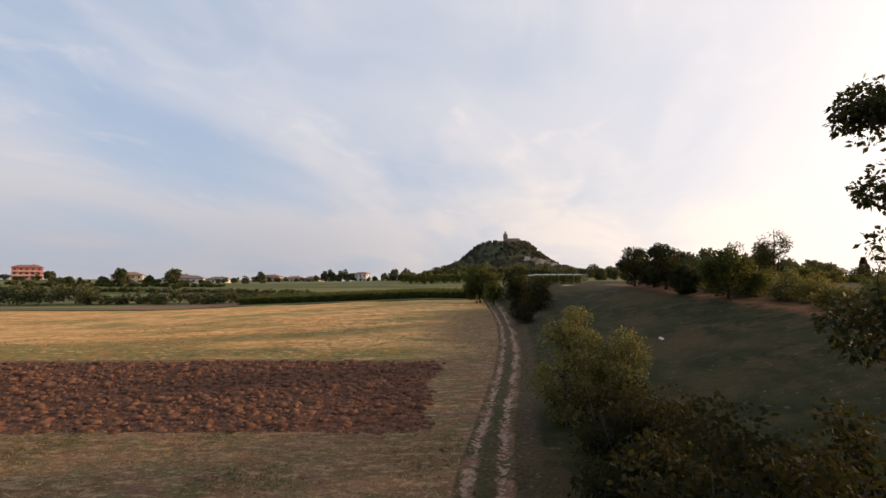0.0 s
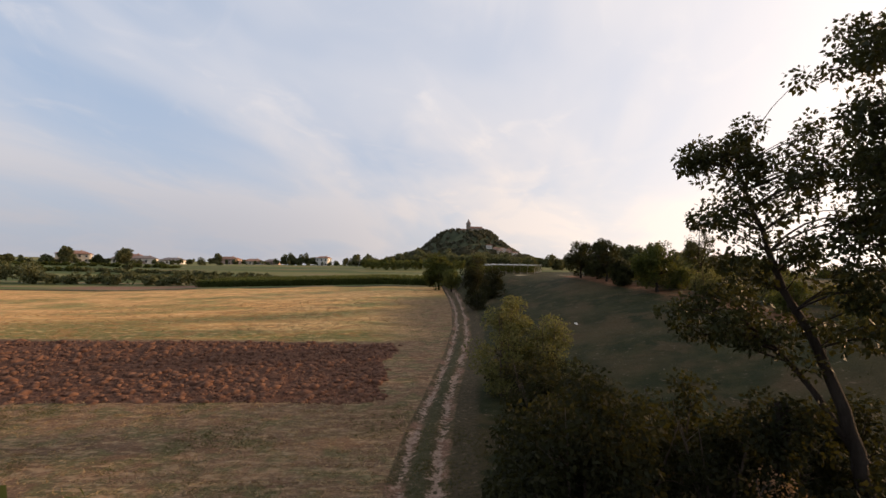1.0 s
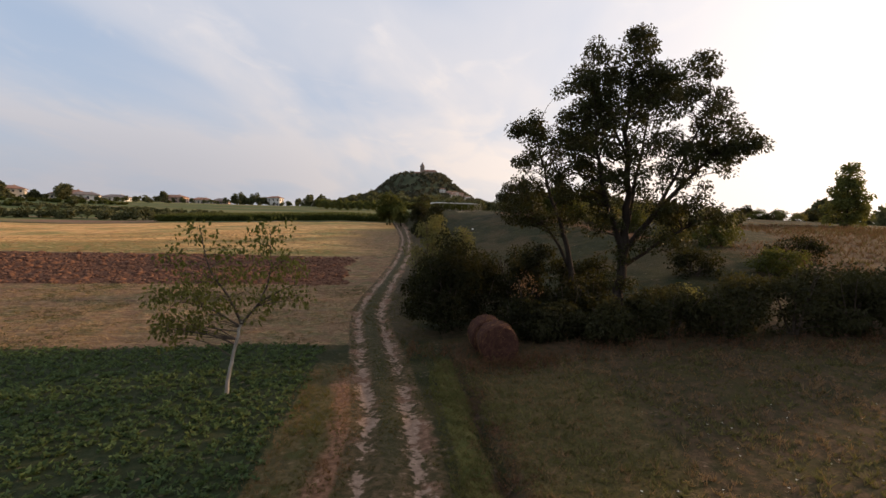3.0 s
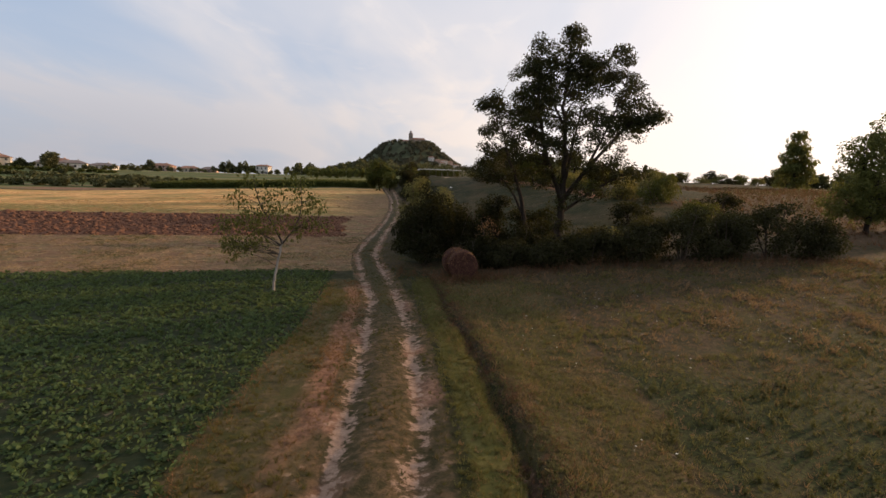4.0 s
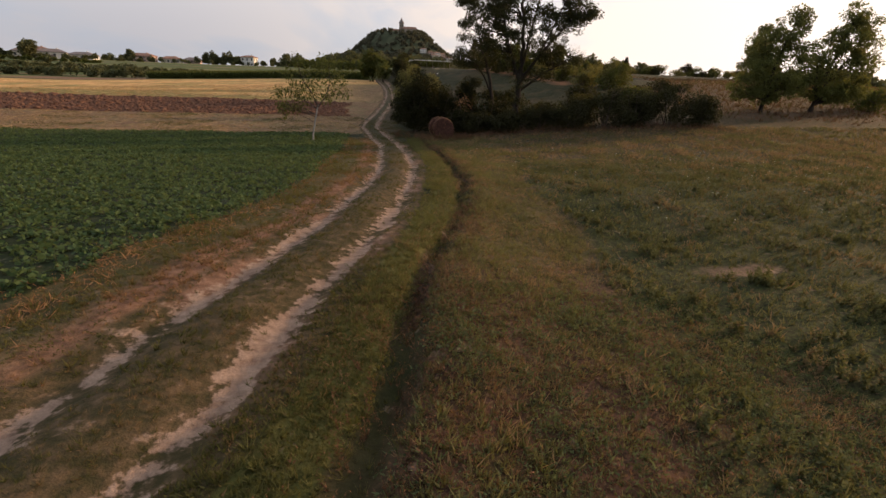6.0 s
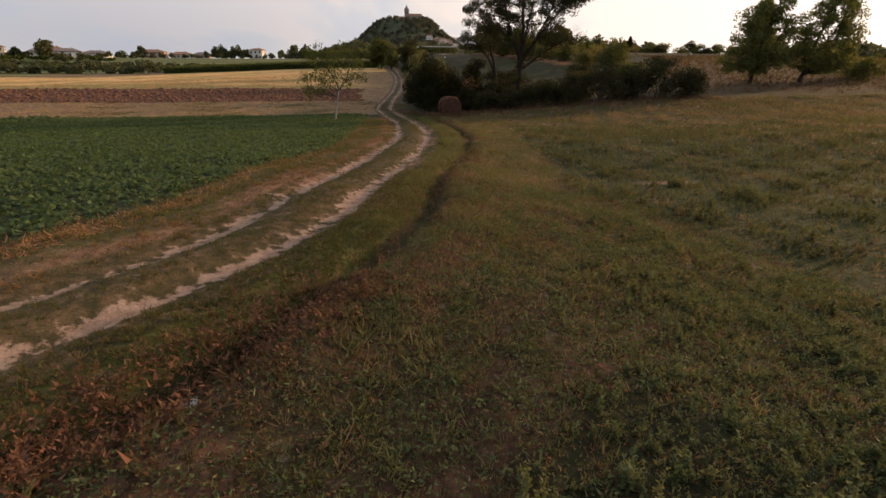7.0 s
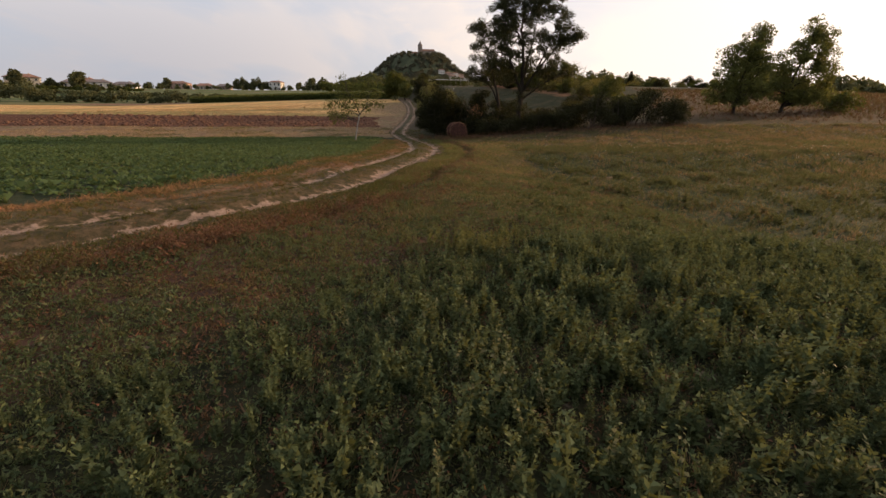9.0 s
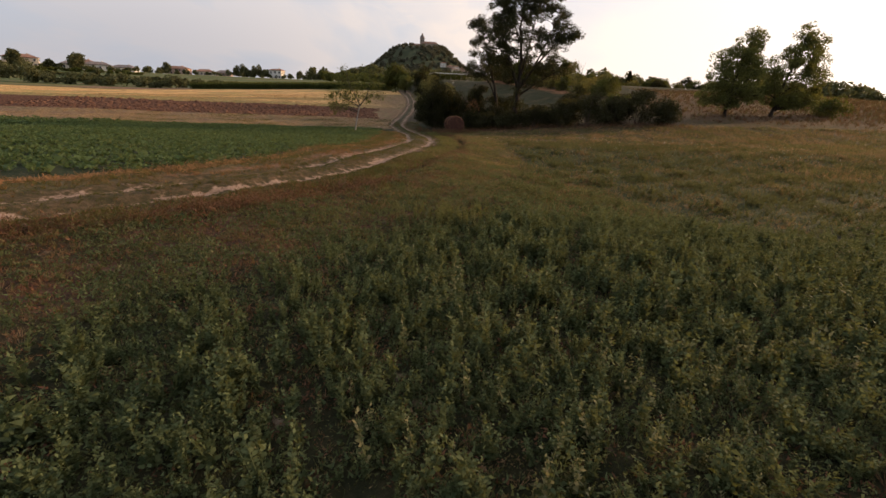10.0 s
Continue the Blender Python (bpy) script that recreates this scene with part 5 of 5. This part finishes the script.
def plants():
    rng = np.random.default_rng(230)
    tufts = [tuft_template(rng, 7, .6, .085) for _ in range(12)]
    fine = [tuft_template(rng, 11, .55, .06) for _ in range(14)]
    thin = [tuft_template(rng, 5, .55, .08) for _ in range(8)]
    spires = [bushy_template(rng, 3, 18, .095, False, .06) for _ in range(10)]
    bushy = [bushy_template(rng) for _ in range(14)]
    mid_bushy = [bushy_template(rng, 6, 12, .14, True) for _ in range(12)]
    far_bushy = [bushy_template(rng, 5, 8, .19, True) for _ in range(12)]
    low_weeds = [weed_template(rng, 18, .22, 3) for _ in range(8)]
    dead = [weed_template(rng, 14, .16, 3) for _ in range(8)]
    mats = [mat_template(rng) for _ in range(12)]
    litter = [template(rng, [((rng.normal(0, .35), rng.normal(0, .2), rng.uniform(0, .12)), (rng.normal(0, 1), rng.normal(0, .5), rng.uniform(0, .35)), rng.uniform(.4, 1), .06) for _ in range(6)], True) for _ in range(10)]
    round_leaves = [rosette_template(rng, 7, False) for _ in range(8)]
    rosettes = [rosette_template(rng, 7) for _ in range(8)]

    def seen(x, y):
        """The ground that lies ahead of the end of the way."""
        d = y + 45.9
        return (x + 3.3 < d * 1.62 + 1.5) & (x + 3.3 > -d * .85 - 1.5)

    def open_meadow(x, y):
        return seen(x, y) & (beside(DITCH, x, y) > .25) & (y < 3.2 - .16 * np.clip(x - 4, 0, 40))

    def along(line, n, y0, y1, off, spread):
        y = rng.uniform(y0, y1, n)
        ys, xs = np.array(line).T
        lean = (np.interp(y + 1, ys, xs) - np.interp(y - 1, ys, xs)) / 2
        d = off + rng.normal(0, spread, n) if np.isscalar(spread) else rng.uniform(*spread, n)
        c = 1 / np.sqrt(1 + lean ** 2)
        return np.interp(y, ys, xs) + d * c, y - d * lean * c

    def some(x, y, keep):
        k = rng.uniform(0, 1, len(x)) < keep
        return x[k], y[k]

    def mood(x, y, size, seed, mid=.5, swing=.4):
        return np.clip(mid + swing * wavy(x, y, size, seed) + .2 * wavy(x, y, size * .3, seed + 3) + rng.normal(0, .15, len(x)), 0, 1)

    def clumpy(x, y, size, seed, swing=.45):
        return np.clip(1 + swing * wavy(x, y, size, seed), .35, 1.7)

    def thick(x, y):
        """How thick the weeds stand: full to the east, patchy to the west."""
        return open_meadow(x, y) * lush_mask(x, y) * np.clip(.50 + .75 * wavy(x, y, .13, 3) + .55 * wavy(x, y, .05, 8) - .40 * (1 - ss(x, -5, -1.5)) * (.8 + .8 * wavy(x, y, .5, 1)), .10, 1)

    x, y = pick(rng, 4700, -8, 4, -45.0, -43.0, thick)
    scatter("meadow_weeds", bushy, x, y, (.17 + .20 * rng.uniform(0, 1, len(x)) ** 2) * (.6 + .4 * lush_mask(x, y + 1.4)) * clumpy(x, y, .16, 5, .5), M_WEED, "leafy green weeds growing thick in the meadow", rng, .22, tint=mood(x, y, 1.2, 2, .4))
    x, y = pick(rng, 2200, -8, 5, -44.8, -39.0, thick)
    scatter("tall_weeds", spires, x, y, rng.uniform(.30, .52, len(x)), M_WEED, "tall narrow weeds standing above the others", rng, .16, tint=mood(x, y, 1.2, 7, .55))
    x, y = pick(rng, 13500, -8, 5, -43.1, -37.8, thick)
    scatter("meadow_weeds", mid_bushy, x, y, (.17 + .22 * rng.uniform(0, 1, len(x)) ** 2) * (.6 + .4 * lush_mask(x, y + 1.4)) * clumpy(x, y, .16, 5, .5), M_WEED, "leafy green weeds growing thick in the meadow", rng, .22, tint=mood(x, y, 1.2, 2, .4))
    x, y = pick(rng, 26000, -10, 17, -42.2, -34.8, lambda x, y: thick(x, y) * ((x > 4.9) | (y > -37.9)))
    scatter("meadow_weeds", far_bushy, x, y, (.17 + .22 * rng.uniform(0, 1, len(x)) ** 2) * (.6 + .4 * lush_mask(x, y + 1.4)) * clumpy(x, y, .16, 5, .5), M_WEED, "leafy green weeds growing thick in the meadow", rng, .22, tint=mood(x, y, 1.2, 2, .4))
    x, y = pick(rng, 9000, -9, 17, -45, -34.5, lambda x, y: open_meadow(x, y) * lush_mask(x, y))
    scatter("low_weeds", low_weeds, x, y, rng.uniform(.10, .20, len(x)), M_WEED, "low leafy weeds under the taller ones", rng, .3, tint=mood(x, y, 1.0, 5, .4))
    def worn(x, y):
        return open_meadow(x, y) * np.clip(1.1 - .8 * thick(x, y), .15, 1)

    x, y = pick(rng, 5200, -12, 4, -45.2, -29, lambda x, y: worn(x, y) * np.clip(.2 + .9 * wavy(x, y, .5, 4) + .5 * wavy(x, y, .16, 9), 0, 1))
    scatter("grass_clumps", far_bushy, x, y, rng.uniform(.08, .19, len(x)), M_HERB, "small bushy clumps of green and tan herbs", rng, .4, tint=mood(x, y, .6, 3, .45, .6))
    x, y = -1.9 + rng.normal(0, .32, 70), -38.3 + rng.normal(0, .22, 70)
    scatter("yellow_herb", spires, x, y, rng.uniform(.28, .5, 70), M_VERGE, "tall yellow-green herb standing above the meadow", rng, .2, tint=rng.uniform(0, .6, 70))
    x, y = pick(rng, 22000, -9.5, 3, -44, -33, lambda x, y: worn(x, y) * np.clip(.45 + .6 * wavy(x, y, .3, 5), .05, 1))
    scatter("creeping_weeds", mats, x, y, rng.uniform(.06, .12, len(x)), M_HERB, "fine green and tan herbs on the dry meadow floor", rng, .2, sink=-.02, tint=mood(x, y, .5, 6, .45, .5))
    x, y = pick(rng, 22000, -12, 4, -45.2, -30, worn)
    scatter("meadow_grass", fine, x, y, rng.uniform(.05, .12, len(x)) * clumpy(x, y, .2, 6, .4), M_GRASS, "fine green and browning meadow grass", rng, .35, tint=mood(x, y, .4, 8, .5, .5))
    x, y = pick(rng, 34000, -12, 4, -45.2, -29, lambda x, y: worn(x, y) * np.clip(.55 + .7 * wavy(x, y, .35, 2), .1, 1))
    scatter("creeping_weeds", mats, x, y, rng.uniform(.08, .18, len(x)), M_WEED, "small creeping weeds on the dry meadow floor", rng, .1, sink=-.015, tint=mood(x, y, .5, 3, .45))
    x, y = pick(rng, 17000, -12, 4, -45.2, -29, lambda x, y: worn(x, y) * np.clip(.55 - .7 * wavy(x, y, .35, 2), .1, 1))
    scatter("dead_litter", mats, x, y, rng.uniform(.07, .15, len(x)), M_DEAD, "reddish brown dead leaves and stalks on the meadow floor", rng, .1, sink=-.01, tint=mood(x, y, .5, 3, .35))
    x, y = pick(rng, 70000, -3, 16, -37.5, -12, lambda x, y: open_meadow(x, y) * (1 - .8 * lush_mask(x, y)) * (1 - .8 * field_masks(x, y)["bare"]) * np.clip(1.15 - .4 * ss(x, 8, 16), 0, 1) * (1 - .72 * field_masks(x, y)["weedy"]))
    scatter("meadow_grass", thin, x, y, rng.uniform(.08, .17, len(x)) * clumpy(x, y, .5, 6, .45), M_GRASS, "green and browning meadow grass", rng, .35, tint=mood(x, y, .5, 8, .5, .6))
    x, y = along(DITCH, 11000, -36, 2, 0, (.4, 3.6))
    x, y = some(x, y, field_masks(x, y)["strip"])
    scatter("yellowing_verge", thin, x, y, rng.uniform(.08, .16, len(x)), M_VERGE, "yellow-green grass beside the ditch", rng, .35, tint=mood(x, y, .6, 5, .5, .5))
    x, y = pick(rng, 26000, 3, 34, -30, 3, lambda x, y: open_meadow(x, y) * np.clip(ss(x, 12, 18) + ss(y, -14, -9), 0, 1))
    scatter("meadow_grass", tufts, x, y, rng.uniform(.13, .28, len(x)) * clumpy(x, y, .8, 6, .45), M_GRASS, "green and browning meadow grass", rng, .3, tint=mood(x, y, .7, 8, .58, .6))
    x, y = pick(rng, 24000, -3, 30, -38, -2, lambda x, y: open_meadow(x, y) * np.clip(.1 + .9 * wavy(x, y, 1.1, 3) + .4 * wavy(x, y, .4, 6) + .75 * field_masks(x, y)["weedy"], 0, 1) * ss(beside(DITCH, x, y), 2.2, 4.2) * (1 - field_masks(x, y)["bare"]))
    scatter("low_weeds", low_weeds, x, y, rng.uniform(.10, .25, len(x)), M_HERB, "low leafy weeds in clumps in the meadow grass", rng, .25, tint=mood(x, y, 1.4, 5, .45))
    x, y = pick(rng, 36000, -1, 24, -36.5, -14, lambda x, y: open_meadow(x, y) * field_masks(x, y)["weedy"] * (1 - field_masks(x, y)["bare"]) * (1 - .8 * lush_mask(x, y)) * np.clip(.16 + .8 * wavy(x, y, .45, 3) + .5 * wavy(x, y, .16, 7), 0, 1) * np.clip(1.1 - .5 * ss(x, 8, 20), 0, 1))
    scatter("meadow_herbs", far_bushy, x, y, rng.uniform(.13, .30, len(x)) * clumpy(x, y, .4, 5, .4), M_HERB, "bushy green herbs in clumps in the weedy meadow", rng, .25, tint=mood(x, y, .9, 2, .45, .5))
    x, y = pick(rng, 30000, 16, 68, -34, 4, lambda x, y: (y < -1 + .05 * (x - 30)) * np.clip(ss(x, 20, 34) + (1 - ss(y, -32, -22)), 0, 1) * seen(x, y))
    scatter("meadow_grass", tufts, x, y, rng.uniform(.18, .40, len(x)) * clumpy(x, y, 1.2, 4, .4), M_GRASS, "browning grass at the far side of the meadow", rng, .3, tint=mood(x, y, 2.0, 3, .55))
    x, y = along(DITCH, 4600, -45, 2, .15, .42)
    x, y = some(x, y, np.clip(.6 + .5 * wavy(x, y, 1.4, 6), .15, 1) * (1 - .6 * ss(y, -31, -26)))
    scatter("ditch_weeds", dead, x, y, rng.uniform(.12, .28, len(x)), M_DEAD, "dead reddish brown weeds along the ditch", rng, .35, tint=np.clip(mood(x, y, 1.2, 4, .3) + .35 * ss(y, -31, -26), 0, 1))
    x, y = along(DITCH, 3000, -46, -34.8, .1, .30)
    x, y = some(x, y, np.clip(.7 + .6 * wavy(x, y, .45, 3), .1, 1))
    scatter("ditch_weeds", [weed_template(rng, 18, .24, 4) for _ in range(8)], x, y, rng.uniform(.12, .26, len(x)), M_DEAD, "thick band of dead reddish brown weeds in the ditch", rng, .5, tint=mood(x, y, .9, 4, .5))
    x, y = along(DITCH, 2600, -46, -34.6, .1, .28)
    scatter("dead_litter", mats, x, y, rng.uniform(.12, .26, len(x)), M_DEAD, "matted dead brown weeds in the ditch", rng, .2, sink=.0, tint=mood(x, y, .6, 4, .35))
    x, y = along(DITCH, 1300, -31, 0, .22, .26)
    x, y = some(x, y, np.clip(.55 + .7 * wavy(x, y, .5, 3), .1, 1))
    scatter("dead_litter", mats, x, y, rng.uniform(.12, .24, len(x)), M_DEAD, "dead brown weeds and clods along the ditch edge", rng, .2, sink=.0, tint=mood(x, y, .6, 4, .4))
    x, y = along(DITCH, 5200, -46, -29, 0, (-1.5, -.2))
    x, y = some(x, y, ss(beside(RUT_R, x, y), .25, .5))
    scatter("creeping_weeds", mats, x, y, rng.uniform(.08, .19, len(x)), M_TRACK, "low weeds and grass between track and ditch", rng, .2, tint=mood(x, y, .6, 7, .45))
    x, y = along(CROP, 7000, -46, -22, 0, (.3, 2.6))
    x, y = some(x, y, (beside(RUT_L, x, y) < -.38) * np.clip(.6 + .7 * wavy(x, y, .5, 7), .05, 1))
    scatter("creeping_weeds", mats, x, y, rng.uniform(.07, .16, len(x)), M_TRACK, "low worn grass between crop and track", rng, .2, tint=mood(x, y, .6, 7, .5))
    x, y = along(DITCH, 7000, -45, -27, 1.3, .9)
    x, y = some(x, y, np.clip(.55 + .6 * wavy(x, y, .9, 2), .1, 1))
    scatter("dry_meadow_grass", fine, x, y, rng.uniform(.05, .13, len(x)), M_DRY, "dry brown grass between the ditch and the weeds", rng, .4, tint=mood(x, y, .9, 7, .6))
    x, y = along(DITCH, 5000, -30, 3, .0, .42)
    scatter("ditch_grass", fine, x, y, rng.uniform(.08, .17, len(x)), M_GRASS, "grass hanging over the edges of the ditch", rng, .4, tint=mood(x, y, .9, 4, .45))
    x, y = rng.uniform(2.5, 30, 1000), rng.normal(0, .7, 1000)
    y = y + np.interp(x, (2.5, 8, 14.5, 20, 30), (4.6, 2.6, 2.4, .2, -1.6))
    scatter("hedge_weeds", dead, x, y, rng.uniform(.2, .65, len(x)), M_DEAD, "dead brown weeds at the foot of the hedge", rng, .3, tint=mood(x, y, 1.5, 4, .4))
    x, y = along(CROP, 12000, -44, 3, 0, (.0, 2.6))
    x, y = some(x, y, field_masks(x, y)["verge"])
    scatter("verge_grass", fine, x, y, rng.uniform(.06, .16, len(x)) * clumpy(x, y, .5, 3), M_DRY, "dry brown and green grass between crop and track", rng, .4, tint=np.clip(mood(x, y, .8, 2, .45, .4) + .5 * (1 - ss(beside(RUT_L, x, y), -1.5, -.8)), 0, 1))
    x, y = along(CROP, 6400, -47, -23, .42, .22)
    x, y = some(x, y, np.clip(.6 + .6 * wavy(x, y, 1.2, 2), .1, 1) * (.2 + .8 * (1 - ss(y, -34, -29))))
    scatter("straw_litter", litter, x, y, rng.uniform(.10, .24, len(x)), M_ORANGE, "orange-brown dead straw lying along the crop edge", rng, .3)
    x, y = along(CROP, 1600, -46, 2, .2, .22)
    scatter("field_edge_weeds", dead, x, y, rng.uniform(.10, .22, len(x)), M_DRY, "dead stalks along the edge of the crop", rng, .5, tint=rng.uniform(0, .5, len(x)))

    def strip(x, y):
        rl, rr = beside(RUT_L, x, y), beside(RUT_R, x, y)
        return (1 - bump(rl, .27)) * (1 - bump(rr, .27)) * ((rl > -.4) & (beside(DITCH, x, y) < .1)) * np.clip(.75 + .5 * wavy(x, y, .8, 4), .1, 1)

    x, y = along(DITCH, 7000, -33, 3, 0, (-1.25, -.15))
    x, y = some(x, y, ss(beside(RUT_R, x, y), .45, .8) * np.clip(.85 + .3 * wavy(x, y, .7, 2), 0, 1))
    scatter("green_verge", fine, x, y, rng.uniform(.08, .17, len(x)) * clumpy(x, y, .5, 5), M_VERGE, "bright green grass between track and ditch", rng, .35, tint=mood(x, y, .9, 5, .4))
    x, y = along(RUT_R, 22000, -46, 20, 0, (-2.0, 2.2))
    x, y = some(x, y, strip(x, y))
    scatter("track_grass", fine, x, y, rng.uniform(.06, .13, len(x)) * clumpy(x, y, .4, 5), M_TRACK, "short worn grass on and beside the track", rng, .3, tint=mood(x, y, 1.0, 5, .45))
    x, y = along(RUT_R, 5200, -44, -24, 0, (-1.15, -.30))
    x, y = some(x, y, (beside(RUT_L, x, y) > .28) * np.clip(.8 + .5 * wavy(x, y, .6, 4), .1, 1))
    scatter("track_grass", fine, x, y, rng.uniform(.05, .085, len(x)), M_TRACK, "short grass on the crown of the track", rng, .35, tint=mood(x, y, .8, 5, .5, .5))
    x, y = along(RUT_R, 3000, -44, -27, 0, (.22, 1.1))
    scatter("track_grass", fine, x, y, rng.uniform(.07, .13, len(x)), M_TRACK, "grass along the edge of the track", rng, .35, tint=mood(x, y, .8, 3, .5, .5))
    x, y = pick(rng, 22000, -22, 0, -34, -10, lambda x, y: field_masks(x, y)["crop"] * np.clip(1.0 - ss(-x, 7, 22) * .8, 0, 1) * seen(x, y))
    scatter("leafy_crop", round_leaves, x, y, rng.uniform(.12, .24, len(x)), M_CROP, "low dark green leafy crop in the field", rng, .1, tint=mood(x, y, 3, 6, .4))
    x, y = pick(rng, 34000, -34, 0, -34, 6.2, lambda x, y: field_masks(x, y)["crop"] * np.clip(ss(y, -10.2, -9.8) + ss(-x, 8, 20), 0, 1) * np.clip(1.0 - ss(-x, 10, 34) * .7, 0, 1))
    scatter("leafy_crop", rosettes, x, y, rng.uniform(.14, .26, len(x)), M_CROP, "low dark green leafy crop in the field", rng, .1, tint=mood(x, y, 3, 6, .4))
    x, y = pick(rng, 9000, -46, 0, -75, -20, lambda x, y: (beside(CROP, x, y) < -.2) * np.clip(ss(-y, 31, 34) + ss(-x, 20, 26), 0, 1))
    scatter("leafy_crop", rosettes, x, y, rng.uniform(.22, .38, len(x)), M_CROP, "low dark green leafy crop beyond the track bend", rng, .1, tint=mood(x, y, 3, 6, .4))
    x, y = pick(rng, 17000, -26, 44, -75, -35.5, lambda x, y: (beside(DITCH, x, y) > 1.5) * lush_mask(x, y) * ~seen(x, y) * np.clip(1.1 - ss(np.hypot(x + 3, y + 44), 12, 40), .1, 1))
    scatter("meadow_weeds", rosettes, x, y, rng.uniform(.22, .45, len(x)), M_WEED, "thick leafy weeds in the far corner of the meadow", rng, .2, tint=mood(x, y, 1.2, 2, .4))
    x, y = pick(rng, 9000, -20, 60, -50, -14, lambda x, y: (beside(DITCH, x, y) > .4) * (1 - lush_mask(x, y)) * ~seen(x, y))
    scatter("meadow_grass", thin, x, y, rng.uniform(.2, .4, len(x)), M_GRASS, "browning grass along the side of the meadow", rng, .3, tint=mood(x, y, 1.2, 8, .5))
    x, y = pick(rng, 5000, -90, -26, -30, 6, lambda x, y: np.ones_like(x))
    scatter("leafy_crop", rosettes, x, y, rng.uniform(.3, .5, len(x)), M_CROP, "low dark green leafy crop far in the field", rng, .1, tint=rng.uniform(0, .9, len(x)))
    x, y = pick(rng, 16000, -42, 3, 5.6, 24.4, lambda x, y: np.clip(.55 + .6 * wavy(x, y, 2.2, 4), .1, 1))
    y = np.round(y / .75) * .75 + rng.normal(0, .13, len(x)) + .12 * wavy(x, y, 3, 1)
    x, y = some(x, y, (field_masks(x, y)["stubble"] > .6) & (y < 24.0))
    scatter("stubble", litter, x, y, rng.uniform(.14, .36, len(x)), M_STRAW, "short cut straw stubble", rng, .5)
    x, y = pick(rng, 14000, -30, 1, 5.8, 23.8, lambda x, y: (field_masks(x, y)["stubble"] > .6) * np.clip(.15 + .8 * wavy(x, y, 1.6, 6), 0, 1))
    scatter("stubble_weeds", mats, x, y, rng.uniform(.12, .26, len(x)), M_TRACK, "low green regrowth in the stubble", rng, .2, tint=mood(x, y, 1.0, 7, .3))
    x, y = pick(rng, 9000, -50, 6, 41, 77, lambda x, y: field_masks(x, y)["gold"] * np.clip(.6 + .6 * wavy(x, y, 3, 4), .1, 1))
    scatter("golden_stubble", litter, x, y, rng.uniform(.2, .5, len(x)), M_STRAW, "golden cut stubble in the sunlit field", rng, .5)
    # pasture tufts, their shade painted into the leaf colour
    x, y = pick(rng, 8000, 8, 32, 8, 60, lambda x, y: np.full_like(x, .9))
    scatter("shaded_pasture_grass", tufts, x, y, rng.uniform(.06, .14, len(x)), M_PASTURE_SHADED, "short pasture grass on the slope, coloured darker as if shaded", rng, .3, tint=rng.uniform(0, .6, len(x)))
    x, y = pick(rng, 15000, 24, 105, -4, 46, lambda x, y: (y > 2 - .1 * np.minimum(x - 24, 40)) * field_masks(x, y)["slope"])
    scatter("slope_grass", thin, x, y, rng.uniform(.3, .7, len(x)) * (1 + .5 * ss(x, 50, 80)), M_DEAD, "tall dry reddish grass on the slope", rng, .3, tint=rng.uniform(.2, 1, len(x)))
    heads = [template(rng, [((0, 0, .5), (0, 0, 1), .45, .008)] + [((0, 0, .95), (math.cos(a), math.sin(a), .45), .09, .06) for a in np.linspace(0, 5.6, 9)]) for _ in range(4)]
    x, y = pick(rng, 520, 4, 26, -26, -4, lambda x, y: open_meadow(x, y) * np.clip(.5 + wavy(x, y, 3, 2), 0, 1))
    scatter("wild_flowers", heads, x, y, rng.uniform(.2, .36, len(x)), M_PETAL, "small white wild flowers in the meadow", rng, .2)


plants()


def stone(x, y, r, seed, label):
    rng = np.random.default_rng(seed)
    bm = bmesh.new()
    bmesh.ops.create_icosphere(bm, subdivisions=2, radius=r)
    for v in bm.verts:
        v.co *= 1 + .25 * (noise.noise(v.co * 2.2 / r + Vector((seed, 0, 0))))
        v.co.z *= .6
    ob = new("stone", bm_mesh("stone", bm, M_STONE))
    ob.location = (x, y, float(ground_height(x, y)) + r * .35)
    tagged(ob, label, "stone")


rgb = np.random.default_rng(240)
bx, by = 6.5 + rgb.normal(0, 1.1, 420), 1.9 + rgb.normal(0, .6, 420)
scatter("bale_weeds", [weed_template(rgb, 18, .2, 3) for _ in range(6)], bx, by, rgb.uniform(.15, .5, 420), M_DEAD, "dead brown weeds standing round the bales", rgb, .3)
stone(-4.0, -36.55, .058, 1, "pale stone lying among dead weeds by the ditch")
scrap = new("plastic_scrap", mesh_of("plastic_scrap", *leaf_quads(np.array([(0, 0, 0.), (.02, 0, .03), (0, .02, .02)]), np.array([(1, .2, .6), (-.3, .8, .5), (.1, -.7, .8)]), .17, .12, np.random.default_rng(9)), M_WHITE))
scrap.location = (9.1, 19.2, 2.45)
tagged(scrap, "scrap of white plastic caught on a bush", "scrap")
